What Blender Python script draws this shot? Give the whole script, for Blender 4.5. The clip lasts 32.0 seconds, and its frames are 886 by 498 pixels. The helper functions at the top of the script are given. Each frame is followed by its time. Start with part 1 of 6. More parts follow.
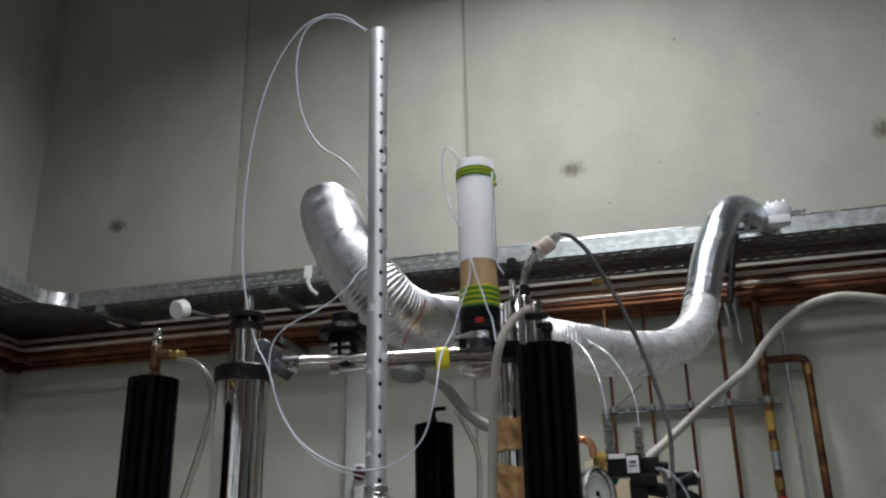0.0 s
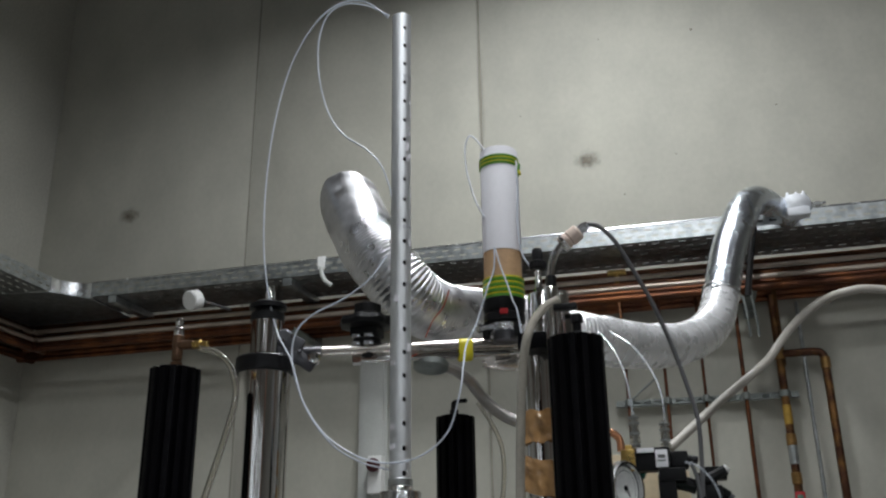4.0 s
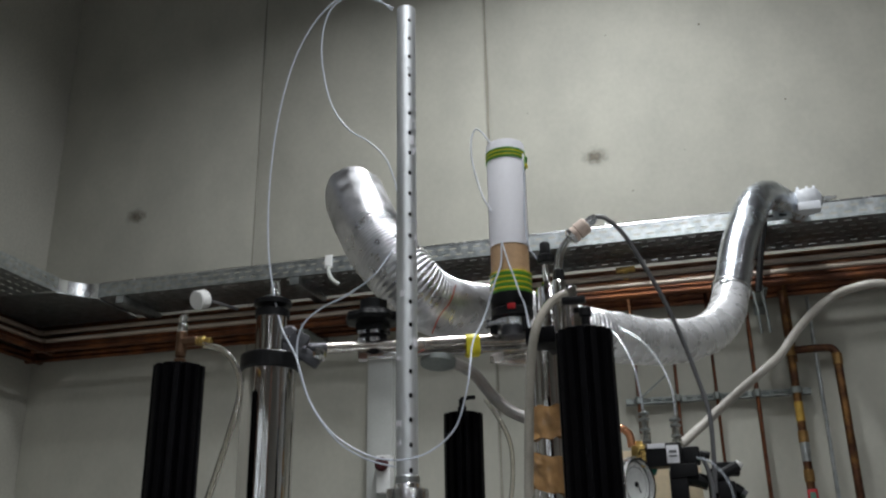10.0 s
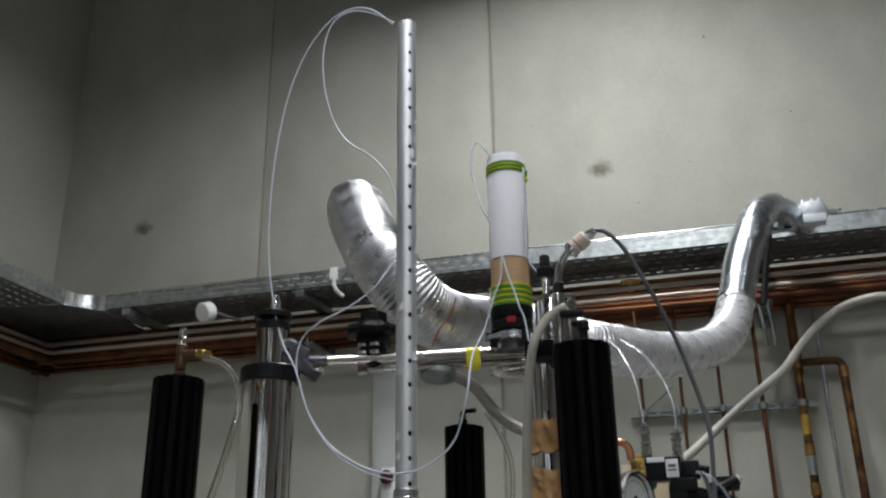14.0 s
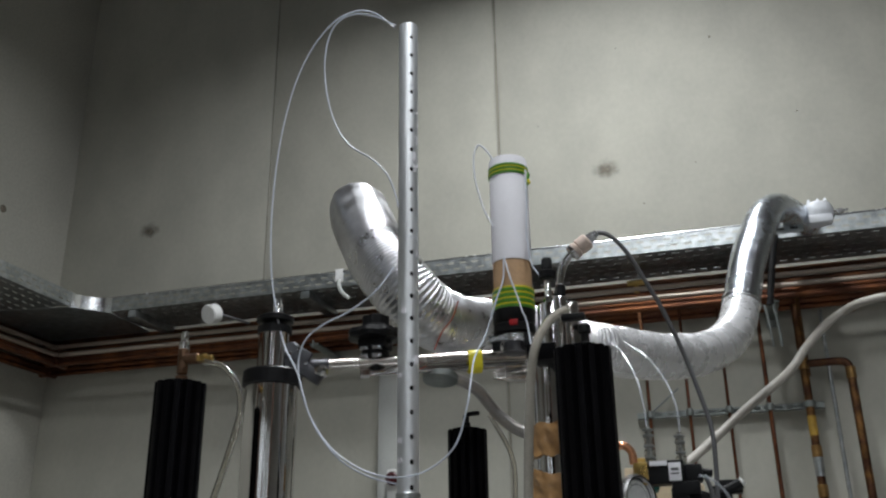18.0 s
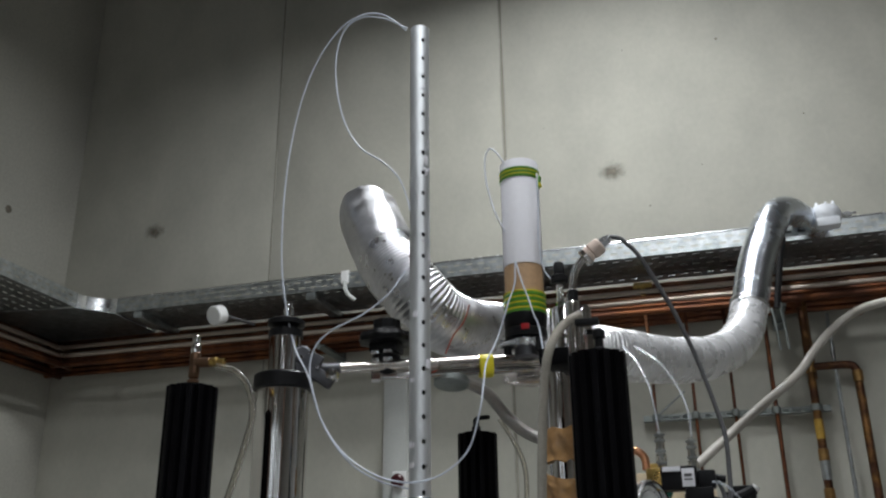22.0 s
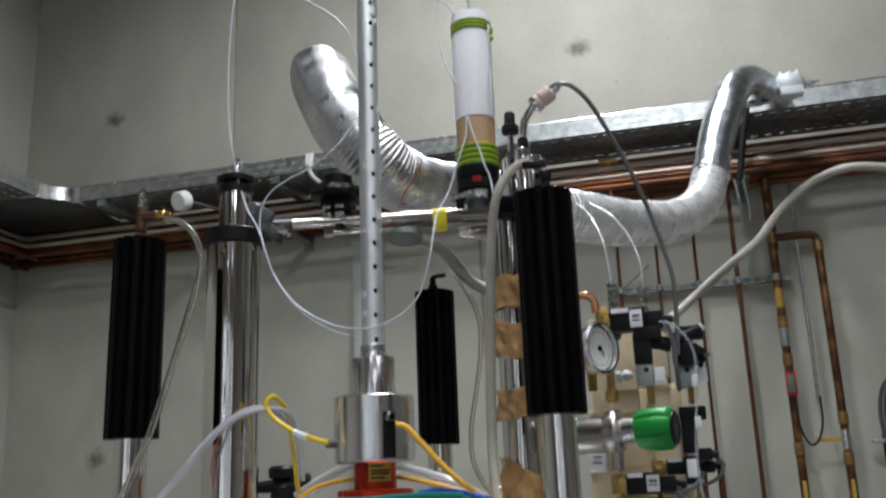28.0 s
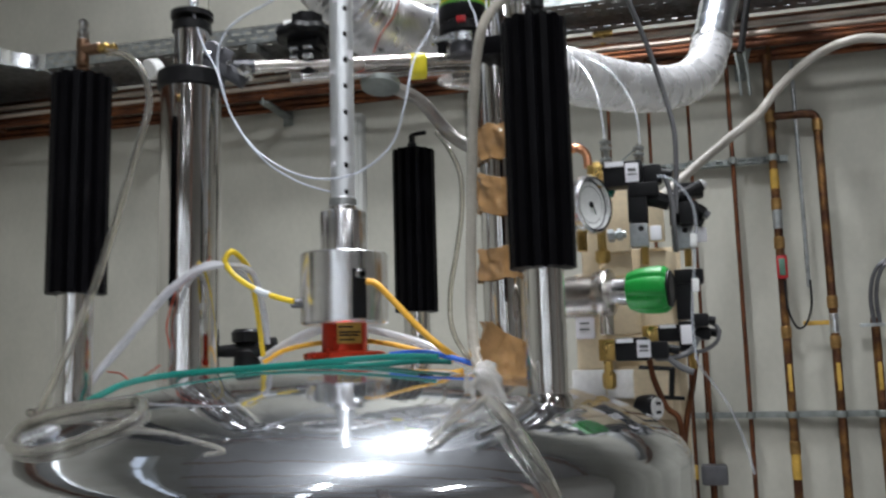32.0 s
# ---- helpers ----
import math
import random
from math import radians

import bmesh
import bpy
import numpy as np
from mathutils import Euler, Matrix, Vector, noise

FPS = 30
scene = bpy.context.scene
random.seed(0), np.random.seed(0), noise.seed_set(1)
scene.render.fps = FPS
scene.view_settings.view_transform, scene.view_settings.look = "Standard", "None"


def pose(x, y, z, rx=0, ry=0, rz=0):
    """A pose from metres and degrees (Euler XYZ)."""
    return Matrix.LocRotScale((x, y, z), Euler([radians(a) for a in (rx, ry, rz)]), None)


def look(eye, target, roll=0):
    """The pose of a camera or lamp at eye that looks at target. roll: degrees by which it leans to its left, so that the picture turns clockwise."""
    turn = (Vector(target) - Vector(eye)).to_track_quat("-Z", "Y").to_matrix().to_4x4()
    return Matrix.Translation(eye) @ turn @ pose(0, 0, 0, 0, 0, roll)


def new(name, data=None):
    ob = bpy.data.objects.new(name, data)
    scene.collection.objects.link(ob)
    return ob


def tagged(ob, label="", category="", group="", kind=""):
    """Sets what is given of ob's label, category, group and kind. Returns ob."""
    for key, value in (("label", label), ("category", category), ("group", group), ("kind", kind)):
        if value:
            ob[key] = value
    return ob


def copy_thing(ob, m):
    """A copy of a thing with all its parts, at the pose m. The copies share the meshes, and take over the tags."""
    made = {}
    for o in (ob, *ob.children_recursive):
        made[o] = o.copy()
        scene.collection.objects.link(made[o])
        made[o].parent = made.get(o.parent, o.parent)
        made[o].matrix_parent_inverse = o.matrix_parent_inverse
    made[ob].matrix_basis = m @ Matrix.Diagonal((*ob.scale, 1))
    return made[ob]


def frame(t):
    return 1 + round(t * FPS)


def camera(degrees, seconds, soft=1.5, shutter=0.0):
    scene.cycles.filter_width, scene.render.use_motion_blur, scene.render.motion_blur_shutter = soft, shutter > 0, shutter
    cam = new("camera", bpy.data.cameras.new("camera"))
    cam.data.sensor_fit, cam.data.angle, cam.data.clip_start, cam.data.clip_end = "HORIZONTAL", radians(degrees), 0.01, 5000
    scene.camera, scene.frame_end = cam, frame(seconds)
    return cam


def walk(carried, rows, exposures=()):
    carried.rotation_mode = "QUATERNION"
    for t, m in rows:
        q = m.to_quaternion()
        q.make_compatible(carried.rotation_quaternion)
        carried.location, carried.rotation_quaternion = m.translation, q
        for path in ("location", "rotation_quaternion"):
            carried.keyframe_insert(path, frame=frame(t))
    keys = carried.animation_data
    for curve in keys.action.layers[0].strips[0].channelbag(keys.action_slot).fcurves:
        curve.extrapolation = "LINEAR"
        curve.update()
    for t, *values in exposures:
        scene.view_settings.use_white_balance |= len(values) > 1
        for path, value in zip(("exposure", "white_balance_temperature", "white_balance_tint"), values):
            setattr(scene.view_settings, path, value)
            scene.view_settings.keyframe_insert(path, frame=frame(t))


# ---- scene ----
cam = camera(51.8, 32.0, 2.3, 0.5)
PATH = [
    (0, (0.457, -1.373, 1.526), (0.004, 0.442, 2.233), -1.2),
    (0.5, (0.448, -1.366, 1.538), (-0.005, 0.454, 2.232), -1.0),
    (1, (0.446, -1.364, 1.536), (-0.008, 0.456, 2.23), -1.0),
    (1.5, (0.44, -1.355, 1.535), (-0.016, 0.465, 2.226), -0.9),
    (2, (0.434, -1.349, 1.532), (-0.028, 0.471, 2.219), -0.8),
    (2.5, (0.435, -1.351, 1.534), (-0.027, 0.467, 2.228), -0.9),
    (3, (0.435, -1.356, 1.533), (-0.03, 0.461, 2.226), -0.9),
    (3.5, (0.431, -1.356, 1.532), (-0.041, 0.461, 2.222), -0.8),
    (5.5, (0.407, -1.362, 1.528), (-0.056, 0.453, 2.229), -0.8),
    (6, (0.415, -1.353, 1.524), (-0.052, 0.46, 2.228), -0.9),
    (6.5, (0.419, -1.353, 1.532), (-0.055, 0.46, 2.231), -0.8),
    (7, (0.423, -1.357, 1.534), (-0.061, 0.449, 2.243), -0.9),
    (7.5, (0.427, -1.355, 1.537), (-0.058, 0.452, 2.245), -1.0),
    (8, (0.433, -1.351, 1.537), (-0.053, 0.459, 2.236), -1.1),
    (8.5, (0.431, -1.348, 1.533), (-0.055, 0.462, 2.233), -1.0),
    (9, (0.43, -1.336, 1.526), (-0.06, 0.471, 2.229), -0.8),
    (9.5, (0.422, -1.336, 1.529), (-0.068, 0.474, 2.227), -1.0),
    (10, (0.421, -1.335, 1.529), (-0.067, 0.477, 2.221), -1.0),
    (10.5, (0.427, -1.334, 1.527), (-0.066, 0.479, 2.212), -0.9),
    (11, (0.428, -1.335, 1.529), (-0.066, 0.476, 2.219), -0.9),
    (11.5, (0.422, -1.333, 1.526), (-0.075, 0.475, 2.222), -0.8),
    (12, (0.421, -1.332, 1.526), (-0.082, 0.477, 2.216), -1.0),
    (12.5, (0.429, -1.327, 1.527), (-0.073, 0.478, 2.225), -1.0),
    (13, (0.433, -1.32, 1.527), (-0.074, 0.483, 2.228), -0.7),
    (13.5, (0.43, -1.322, 1.532), (-0.078, 0.479, 2.238), -0.8),
    (14, (0.436, -1.335, 1.53), (-0.067, 0.463, 2.246), -0.8),
    (14.5, (0.433, -1.336, 1.531), (-0.059, 0.465, 2.248), -1.0),
    (16.5, (0.45, -1.331, 1.535), (-0.054, 0.468, 2.25), -1.1),
    (17, (0.443, -1.332, 1.541), (-0.068, 0.462, 2.263), -0.9),
    (17.5, (0.442, -1.332, 1.541), (-0.081, 0.46, 2.26), -0.9),
    (18, (0.445, -1.332, 1.535), (-0.074, 0.462, 2.252), -0.8),
    (18.5, (0.442, -1.327, 1.537), (-0.087, 0.465, 2.251), -0.7),
    (19, (0.445, -1.319, 1.532), (-0.083, 0.476, 2.24), -0.5),
    (19.5, (0.44, -1.319, 1.538), (-0.081, 0.474, 2.254), -0.7),
    (20, (0.438, -1.325, 1.541), (-0.085, 0.462, 2.27), -0.5),
    (20.5, (0.434, -1.326, 1.541), (-0.098, 0.46, 2.268), -0.4),
    (21, (0.431, -1.332, 1.539), (-0.097, 0.457, 2.26), -0.5),
    (21.5, (0.432, -1.333, 1.541), (-0.091, 0.456, 2.264), -0.5),
    (22, (0.429, -1.334, 1.542), (-0.094, 0.458, 2.26), -0.6),
    (22.5, (0.428, -1.336, 1.542), (-0.088, 0.458, 2.26), -0.7),
    (23, (0.425, -1.339, 1.529), (-0.093, 0.461, 2.232), -0.9),
    (23.5, (0.421, -1.351, 1.534), (-0.115, 0.448, 2.223), -1.5),
    (24, (0.422, -1.352, 1.535), (-0.049, 0.473, 2.204), -1.2),
    (24.5, (0.447, -1.318, 1.529), (-0.017, 0.497, 2.23), -1.2),
    (26.5, (0.448, -1.328, 1.525), (0.018, 0.495, 2.226), -2.5),
    (27, (0.451, -1.321, 1.515), (-0.011, 0.51, 2.174), -2.1),
    (27.5, (0.457, -1.307, 1.494), (-0.003, 0.545, 2.091), -1.8),
    (28, (0.458, -1.293, 1.472), (-0.038, 0.577, 1.978), -2.2),
    (28.5, (0.446, -1.267, 1.457), (-0.071, 0.614, 1.897), -2.4),
    (29, (0.438, -1.247, 1.449), (-0.075, 0.646, 1.839), -2.4),
    (29.3, (0.44, -1.238, 1.45), (-0.094, 0.654, 1.815), -2.1),
    (29.5, (0.429, -1.231, 1.442), (-0.087, 0.665, 1.813), -2.2),
    (30, (0.416, -1.227, 1.445), (-0.091, 0.676, 1.798), -2.0),
    (30.5, (0.405, -1.233, 1.445), (-0.1, 0.67, 1.795), -1.8),
    (31, (0.398, -1.231, 1.443), (-0.091, 0.68, 1.777), -1.9),
    (31.5, (0.403, -1.226, 1.444), (-0.093, 0.685, 1.765), -2.2),
    (32, (0.435, -1.161, 1.439), (-0.053, 0.759, 1.714), -1.5),
]
walk(cam, [(t, look(eye, target, roll)) for t, eye, target, roll in PATH], [(0, -0.42, 6550, 10), (26.3, -0.42, 6550, 10), (27, -0.46, 6540, 10), (28.5, 0.10, 6500, 11), (30, 0.42, 6470, 12), (32, 0.33, 6470, 12)])

# ---- world and lamps ----
world = bpy.data.worlds.new("hall_air")
scene.world = world
world.use_nodes = True
world.node_tree.nodes["Background"].inputs[0].default_value = (0.62, 0.66, 0.72, 1)
world.node_tree.nodes["Background"].inputs[1].default_value = 0.02
scene.view_settings.exposure = 0.0

# The lamps at x 3.4 are added fill that brightens the reflected hall.
LAMPS = [(0.16, 1.0, 4.55, 65), (0.5, -0.8, 4.55, 60), (0.5, -2.55, 4.55, 20), (3.4, -2.55, 4.55, 30), (3.4, -7.0, 4.55, 45)]
FAR_LAMPS = [(0.5, -2.55 - 1.75 * i, 4.55, 0) for i in range(1, 6)] + [(3.4, -10.0, 4.55, 0)]


def ceiling_lamp(x, y, z, watts):
    data = bpy.data.lights.new("lamp_glow", "AREA")
    data.spread = radians(165)
    data.shape, data.size, data.size_y, data.energy, data.color = "RECTANGLE", 0.14, 0.8, watts, (0.93, 0.97, 1.0)
    ob = new("lamp_glow", data)
    ob.matrix_world = pose(x, y, z - 0.012)


for lamp in LAMPS:
    ceiling_lamp(*lamp)


# ---- materials ----
def material(name, color, rough=0.5, metal=0.0, vary=0.12, scale=12.0, fine=0.06, bump=0.05, fine_scale=160.0,
             second=None, second_amount=0.5, second_scale=3.0, stretch=(1, 1, 1), transmission=0.0, coat=0.0, rough_vary=0.15, random_tint=0.0, alpha=1.0, ior=1.45, spec=0.5):
    m = bpy.data.materials.new(name)
    m.use_nodes = True
    nt = m.node_tree
    b = nt.nodes["Principled BSDF"]
    co = nt.nodes.new("ShaderNodeTexCoord")
    mp = nt.nodes.new("ShaderNodeMapping")
    mp.inputs["Scale"].default_value = stretch
    nt.links.new(co.outputs["Object"], mp.inputs["Vector"])
    big = nt.nodes.new("ShaderNodeTexNoise")
    big.inputs["Scale"].default_value, big.inputs["Detail"].default_value = scale, 5
    small = nt.nodes.new("ShaderNodeTexNoise")
    small.inputs["Scale"].default_value, small.inputs["Detail"].default_value = fine_scale, 3
    for n in (big, small):
        nt.links.new(mp.outputs["Vector"], n.inputs["Vector"])

    def mix(kind, fac, a, c):
        n = nt.nodes.new("ShaderNodeMix")
        n.data_type, n.blend_type = "RGBA", kind
        for sock, val in ((n.inputs[0], fac), (n.inputs[6], a), (n.inputs[7], c)):
            if hasattr(val, "is_linked"):
                nt.links.new(val, sock)
            else:
                sock.default_value = val
        return n.outputs[2]

    def ramp(src, lo, hi, p0=0.3, p1=0.7):
        r = nt.nodes.new("ShaderNodeMapRange")
        for k, v in ((1, p0), (2, p1), (3, lo), (4, hi)):
            r.inputs[k].default_value = v
        nt.links.new(src, r.inputs[0])
        return r.outputs[0]

    base = (*color, 1)
    if second:
        spot = nt.nodes.new("ShaderNodeTexNoise")
        spot.inputs["Scale"].default_value, spot.inputs["Detail"].default_value = second_scale, 6
        nt.links.new(mp.outputs["Vector"], spot.inputs["Vector"])
        base = mix("MIX", ramp(spot.outputs[0], 0, second_amount, 0.42, 0.66), (*color, 1), (*second, 1))
    g1 = ramp(big.outputs[0], 1 - vary, 1 + vary)
    g2 = ramp(small.outputs[0], 1 - fine, 1 + fine)
    mul = nt.nodes.new("ShaderNodeMath")
    mul.operation = "MULTIPLY"
    nt.links.new(g1, mul.inputs[0])
    nt.links.new(g2, mul.inputs[1])
    grey = mul.outputs[0]
    if random_tint:
        info = nt.nodes.new("ShaderNodeObjectInfo")
        m2 = nt.nodes.new("ShaderNodeMath")
        m2.operation = "MULTIPLY"
        nt.links.new(grey, m2.inputs[0])
        nt.links.new(ramp(info.outputs["Random"], 1 - random_tint, 1 + random_tint, 0, 1), m2.inputs[1])
        grey = m2.outputs[0]
    vec = nt.nodes.new("ShaderNodeVectorMath")
    vec.operation = "SCALE"
    if hasattr(base, "is_linked"):
        nt.links.new(base, vec.inputs[0])
    else:
        vec.inputs[0].default_value = color
    nt.links.new(grey, vec.inputs[3])
    nt.links.new(vec.outputs[0], b.inputs["Base Color"])
    nt.links.new(ramp(big.outputs[0], max(0.02, rough * (1 - rough_vary)), min(1, rough * (1 + rough_vary))), b.inputs["Roughness"])
    b.inputs["Metallic"].default_value = metal
    b.inputs["Transmission Weight"].default_value = transmission
    b.inputs["Coat Weight"].default_value = coat
    b.inputs["IOR"].default_value = ior
    b.inputs["Specular IOR Level"].default_value = spec
    b.inputs["Alpha"].default_value = alpha
    if bump:
        bp = nt.nodes.new("ShaderNodeBump")
        bp.inputs["Strength"].default_value, bp.inputs["Distance"].default_value = bump, 0.004
        nt.links.new(small.outputs[0], bp.inputs["Height"])
        nt.links.new(bp.outputs[0], b.inputs["Normal"])
    return m


CONCRETE = material("concrete", (0.47, 0.46, 0.40), 0.85, vary=0.09, scale=4.0, fine=0.03, bump=0.12, fine_scale=45, stretch=(1, 1, 0.75), second=(0.39, 0.38, 0.33), second_amount=0.6, second_scale=1.1, random_tint=0.03)
CONCRETE_SIDE = material("concrete_side", (0.43, 0.42, 0.37), 0.85, vary=0.12, scale=1.3, fine=0.07, bump=0.25, fine_scale=70, second=(0.35, 0.34, 0.30), second_amount=0.6, second_scale=0.9)
JOINT = material("joint_mortar", (0.33, 0.29, 0.22), 0.9, vary=0.3, scale=5, fine=0.1, bump=0.3)
PLUG = material("tie_plug", (0.17, 0.15, 0.12), 0.9, vary=0.35, scale=30, fine=0.2, bump=0.4)
STAIN_LINE = material("joint_stain", (0.37, 0.345, 0.285), 0.9, vary=0.12, scale=5, fine=0.03, bump=0.05, stretch=(1, 1, 0.3))
STAIN_DARK = material("tie_stain_dark", (0.27, 0.245, 0.20), 0.9, vary=0.3, scale=45, fine=0.12, bump=0.2)


def soften(m, across, noise_scale, inner, outer, most):
    """Lets a stain fade out unevenly towards its rim."""
    nt = m.node_tree
    tc = nt.nodes.new("ShaderNodeTexCoord")
    mid = nt.nodes.new("ShaderNodeVectorMath")
    mid.operation = "SUBTRACT"
    mid.inputs[1].default_value = (0.5, 0.5, 0.5)
    nt.links.new(tc.outputs["Generated"], mid.inputs[0])
    scale = nt.nodes.new("ShaderNodeVectorMath")
    scale.operation = "MULTIPLY"
    scale.inputs[1].default_value = across
    nt.links.new(mid.outputs[0], scale.inputs[0])
    size = nt.nodes.new("ShaderNodeVectorMath")
    size.operation = "LENGTH"
    nt.links.new(scale.outputs[0], size.inputs[0])
    spots = nt.nodes.new("ShaderNodeTexNoise")
    spots.inputs["Scale"].default_value, spots.inputs["Detail"].default_value = noise_scale, 5
    nt.links.new(tc.outputs["Object"], spots.inputs["Vector"])
    add = nt.nodes.new("ShaderNodeMath")
    add.operation = "ADD"
    nt.links.new(size.outputs["Value"], add.inputs[0])
    nt.links.new(spots.outputs[0], add.inputs[1])
    fade = nt.nodes.new("ShaderNodeMapRange")
    fade.interpolation_type = "SMOOTHSTEP"
    for i, v in enumerate((inner + 0.5, outer + 0.5, most, 0.0)):
        fade.inputs[i + 1].default_value = v
    nt.links.new(add.outputs[0], fade.inputs[0])
    nt.links.new(fade.outputs[0], nt.nodes["Principled BSDF"].inputs["Alpha"])


soften(STAIN_DARK, (2, 0, 2), 30, -0.05, 0.9, 0.75)
soften(STAIN_LINE, (2, 0, 0), 3.0, -0.1, 0.8, 0.62)
GREY_WALL = material("grey_wall_paint", (0.60, 0.58, 0.53), 0.8, vary=0.05, scale=1.5, bump=0.1)
# Brown of the unseen pillars and beams, there for reflections only.
REFLECTED_BROWN = material("reflected_brown", (0.20, 0.11, 0.08), 0.5, vary=0.08, scale=3, bump=0.05)
FLOOR = material("floor_resin", (0.34, 0.34, 0.335), 0.35, vary=0.08, scale=2, bump=0.03)
CEILING = material("ceiling_paint", (0.42, 0.41, 0.42), 0.8, vary=0.06, scale=2, bump=0.05)
ZINC = material("galvanised_steel", (0.46, 0.485, 0.49), 0.38, 0.92, vary=0.25, scale=26, fine=0.1, bump=0.05, fine_scale=300, second=(0.33, 0.36, 0.37), second_amount=0.8, second_scale=35)
ZINC_BRIGHT = material("bright_zinc", (0.8, 0.82, 0.85), 0.25, 1.0, vary=0.1, scale=20, fine=0.05, bump=0.03)
COPPER = material("tarnished_copper", (0.105, 0.043, 0.026), 0.44, 0.85, vary=0.3, scale=14, fine=0.12, bump=0.06, second=(0.23, 0.085, 0.034), second_amount=0.75, second_scale=11, random_tint=0.2)
COPPER_OLD = material("mottled_copper", (0.11, 0.050, 0.030), 0.42, 0.8, vary=0.4, scale=22, fine=0.2, bump=0.1, second=(0.27, 0.14, 0.045), second_amount=0.95, second_scale=16)
COPPER_BRIGHT = material("bright_copper", (0.75, 0.36, 0.2), 0.28, 1.0, vary=0.2, scale=18, bump=0.03, random_tint=0.1)
PALE_PIPE = material("pale_pipe", (0.55, 0.47, 0.40), 0.4, 0.6, vary=0.1, scale=14, bump=0.02)
BRASS = material("brass", (0.62, 0.42, 0.14), 0.3, 1.0, vary=0.15, scale=40, bump=0.04)
CAST_GREY = material("cast_grey_metal", (0.13, 0.13, 0.14), 0.38, 0.6, vary=0.15, scale=30, bump=0.1)
RAIL = material("dull_zinc_rail", (0.24, 0.26, 0.25), 0.5, 0.7, vary=0.25, scale=30, bump=0.08)
CAST_BRIGHT = material("die_cast_alloy", (0.10, 0.10, 0.11), 0.38, 0.7, vary=0.15, scale=30, bump=0.08)
BRAZE = material("brazed_joint", (0.34, 0.20, 0.075), 0.4, 0.8, vary=0.3, scale=40, bump=0.1)
BRONZE = material("dull_bronze", (0.25, 0.15, 0.095), 0.34, 0.9, vary=0.2, scale=40, bump=0.05)
STEEL = material("polished_steel", (0.72, 0.71, 0.70), 0.07, 1.0, vary=0.04, scale=10, fine=0.02, bump=0.006, fine_scale=220)
DOME = material("polished_dome", (0.74, 0.75, 0.77), 0.06, 1.0, vary=0.05, scale=7, fine=0.02, bump=0.10, fine_scale=24)
haze_nodes = DOME.node_tree
haze = haze_nodes.nodes.new("ShaderNodeBsdfAnisotropic")
haze.inputs["Color"].default_value, haze.inputs["Roughness"].default_value = (0.76, 0.80, 0.86, 1), 0.34
blend = haze_nodes.nodes.new("ShaderNodeMixShader")
blend.inputs[0].default_value = 0.115
haze_nodes.links.new(haze_nodes.nodes["Principled BSDF"].outputs[0], blend.inputs[1])
haze_nodes.links.new(haze.outputs[0], blend.inputs[2])
haze_nodes.links.new(blend.outputs[0], haze_nodes.nodes["Material Output"].inputs[0])
ALU = material("machined_aluminium", (0.88, 0.88, 0.89), 0.23, 1.0, vary=0.04, scale=20, fine=0.03, bump=0.008, fine_scale=120)
BRUSHED = material("satin_steel", (0.60, 0.56, 0.52), 0.26, 1.0, vary=0.06, scale=20, fine=0.04, bump=0.02)
ALU_TUBE = material("drawn_aluminium", (0.80, 0.82, 0.84), 0.55, 1.0, vary=0.08, scale=14, fine=0.06, bump=0.04, fine_scale=120, stretch=(1, 1, 0.15))
FOIL = material("crumpled_foil", (0.78, 0.78, 0.81), 0.33, 1.0, vary=0.08, scale=30, fine=0.08, bump=0.2, fine_scale=70, rough_vary=0.35)
FOIL_HOOD = material("hood_foil", (0.78, 0.78, 0.81), 0.38, 1.0, vary=0.06, scale=30, fine=0.06, bump=0.2, fine_scale=70, rough_vary=0.3)
FOIL_SMOOTH = material("foil_wrap", (0.95, 0.95, 0.97), 0.28, 0.65, vary=0.06, scale=20, fine=0.06, bump=0.25, fine_scale=70, rough_vary=0.3)
DUCT = material("rigid_duct", (0.78, 0.83, 0.90), 0.26, 1.0, vary=0.08, scale=14, fine=0.05, bump=0.08)
FROST = material("frosted_plastic", (0.86, 0.88, 0.92), 0.38, vary=0.05, scale=30, fine=0.03, bump=0.05, transmission=0.35)
BLACK_FIN = material("black_anodised", (0.0035, 0.0033, 0.0042), 0.4, 0.0, vary=0.2, scale=18, bump=0.05, spec=0.09)
BLACK = material("black_plastic", (0.010, 0.010, 0.011), 0.4, vary=0.2, scale=30, bump=0.06, spec=0.22)
RUBBER = material("black_rubber", (0.011, 0.0105, 0.011), 0.55, vary=0.2, scale=30, bump=0.1, spec=0.25)
PAPER = material("white_paper", (0.80, 0.79, 0.83), 0.7, vary=0.02, scale=12, fine=0.015, bump=0.03)
CARD = material("cardboard", (0.50, 0.32, 0.18), 0.75, vary=0.08, scale=20, bump=0.08)
TAPE_GREEN = material("green_tape", (0.09, 0.27, 0.028), 0.35, vary=0.12, scale=60, bump=0.05)
TAPE_YELLOW = material("yellow_tape", (0.70, 0.60, 0.035), 0.35, vary=0.08, scale=30, bump=0.04)
OCHRE = material("ochre_label", (0.46, 0.28, 0.05), 0.5, vary=0.15, scale=40, bump=0.05)
TAPE_BROWN = material("brown_parcel_tape", (0.46, 0.26, 0.11), 0.11, vary=0.25, scale=34, fine=0.12, bump=1.0, fine_scale=45, coat=1.0, alpha=0.88)
RED = material("red_anodised", (0.50, 0.035, 0.012), 0.28, 0.6, vary=0.12, scale=25, bump=0.03)
RED_PLASTIC = material("red_plastic", (0.34, 0.012, 0.016), 0.4, vary=0.08, scale=25)
TAG_GREEN = material("grey_green_plastic", (0.07, 0.15, 0.11), 0.4, vary=0.1, scale=25)
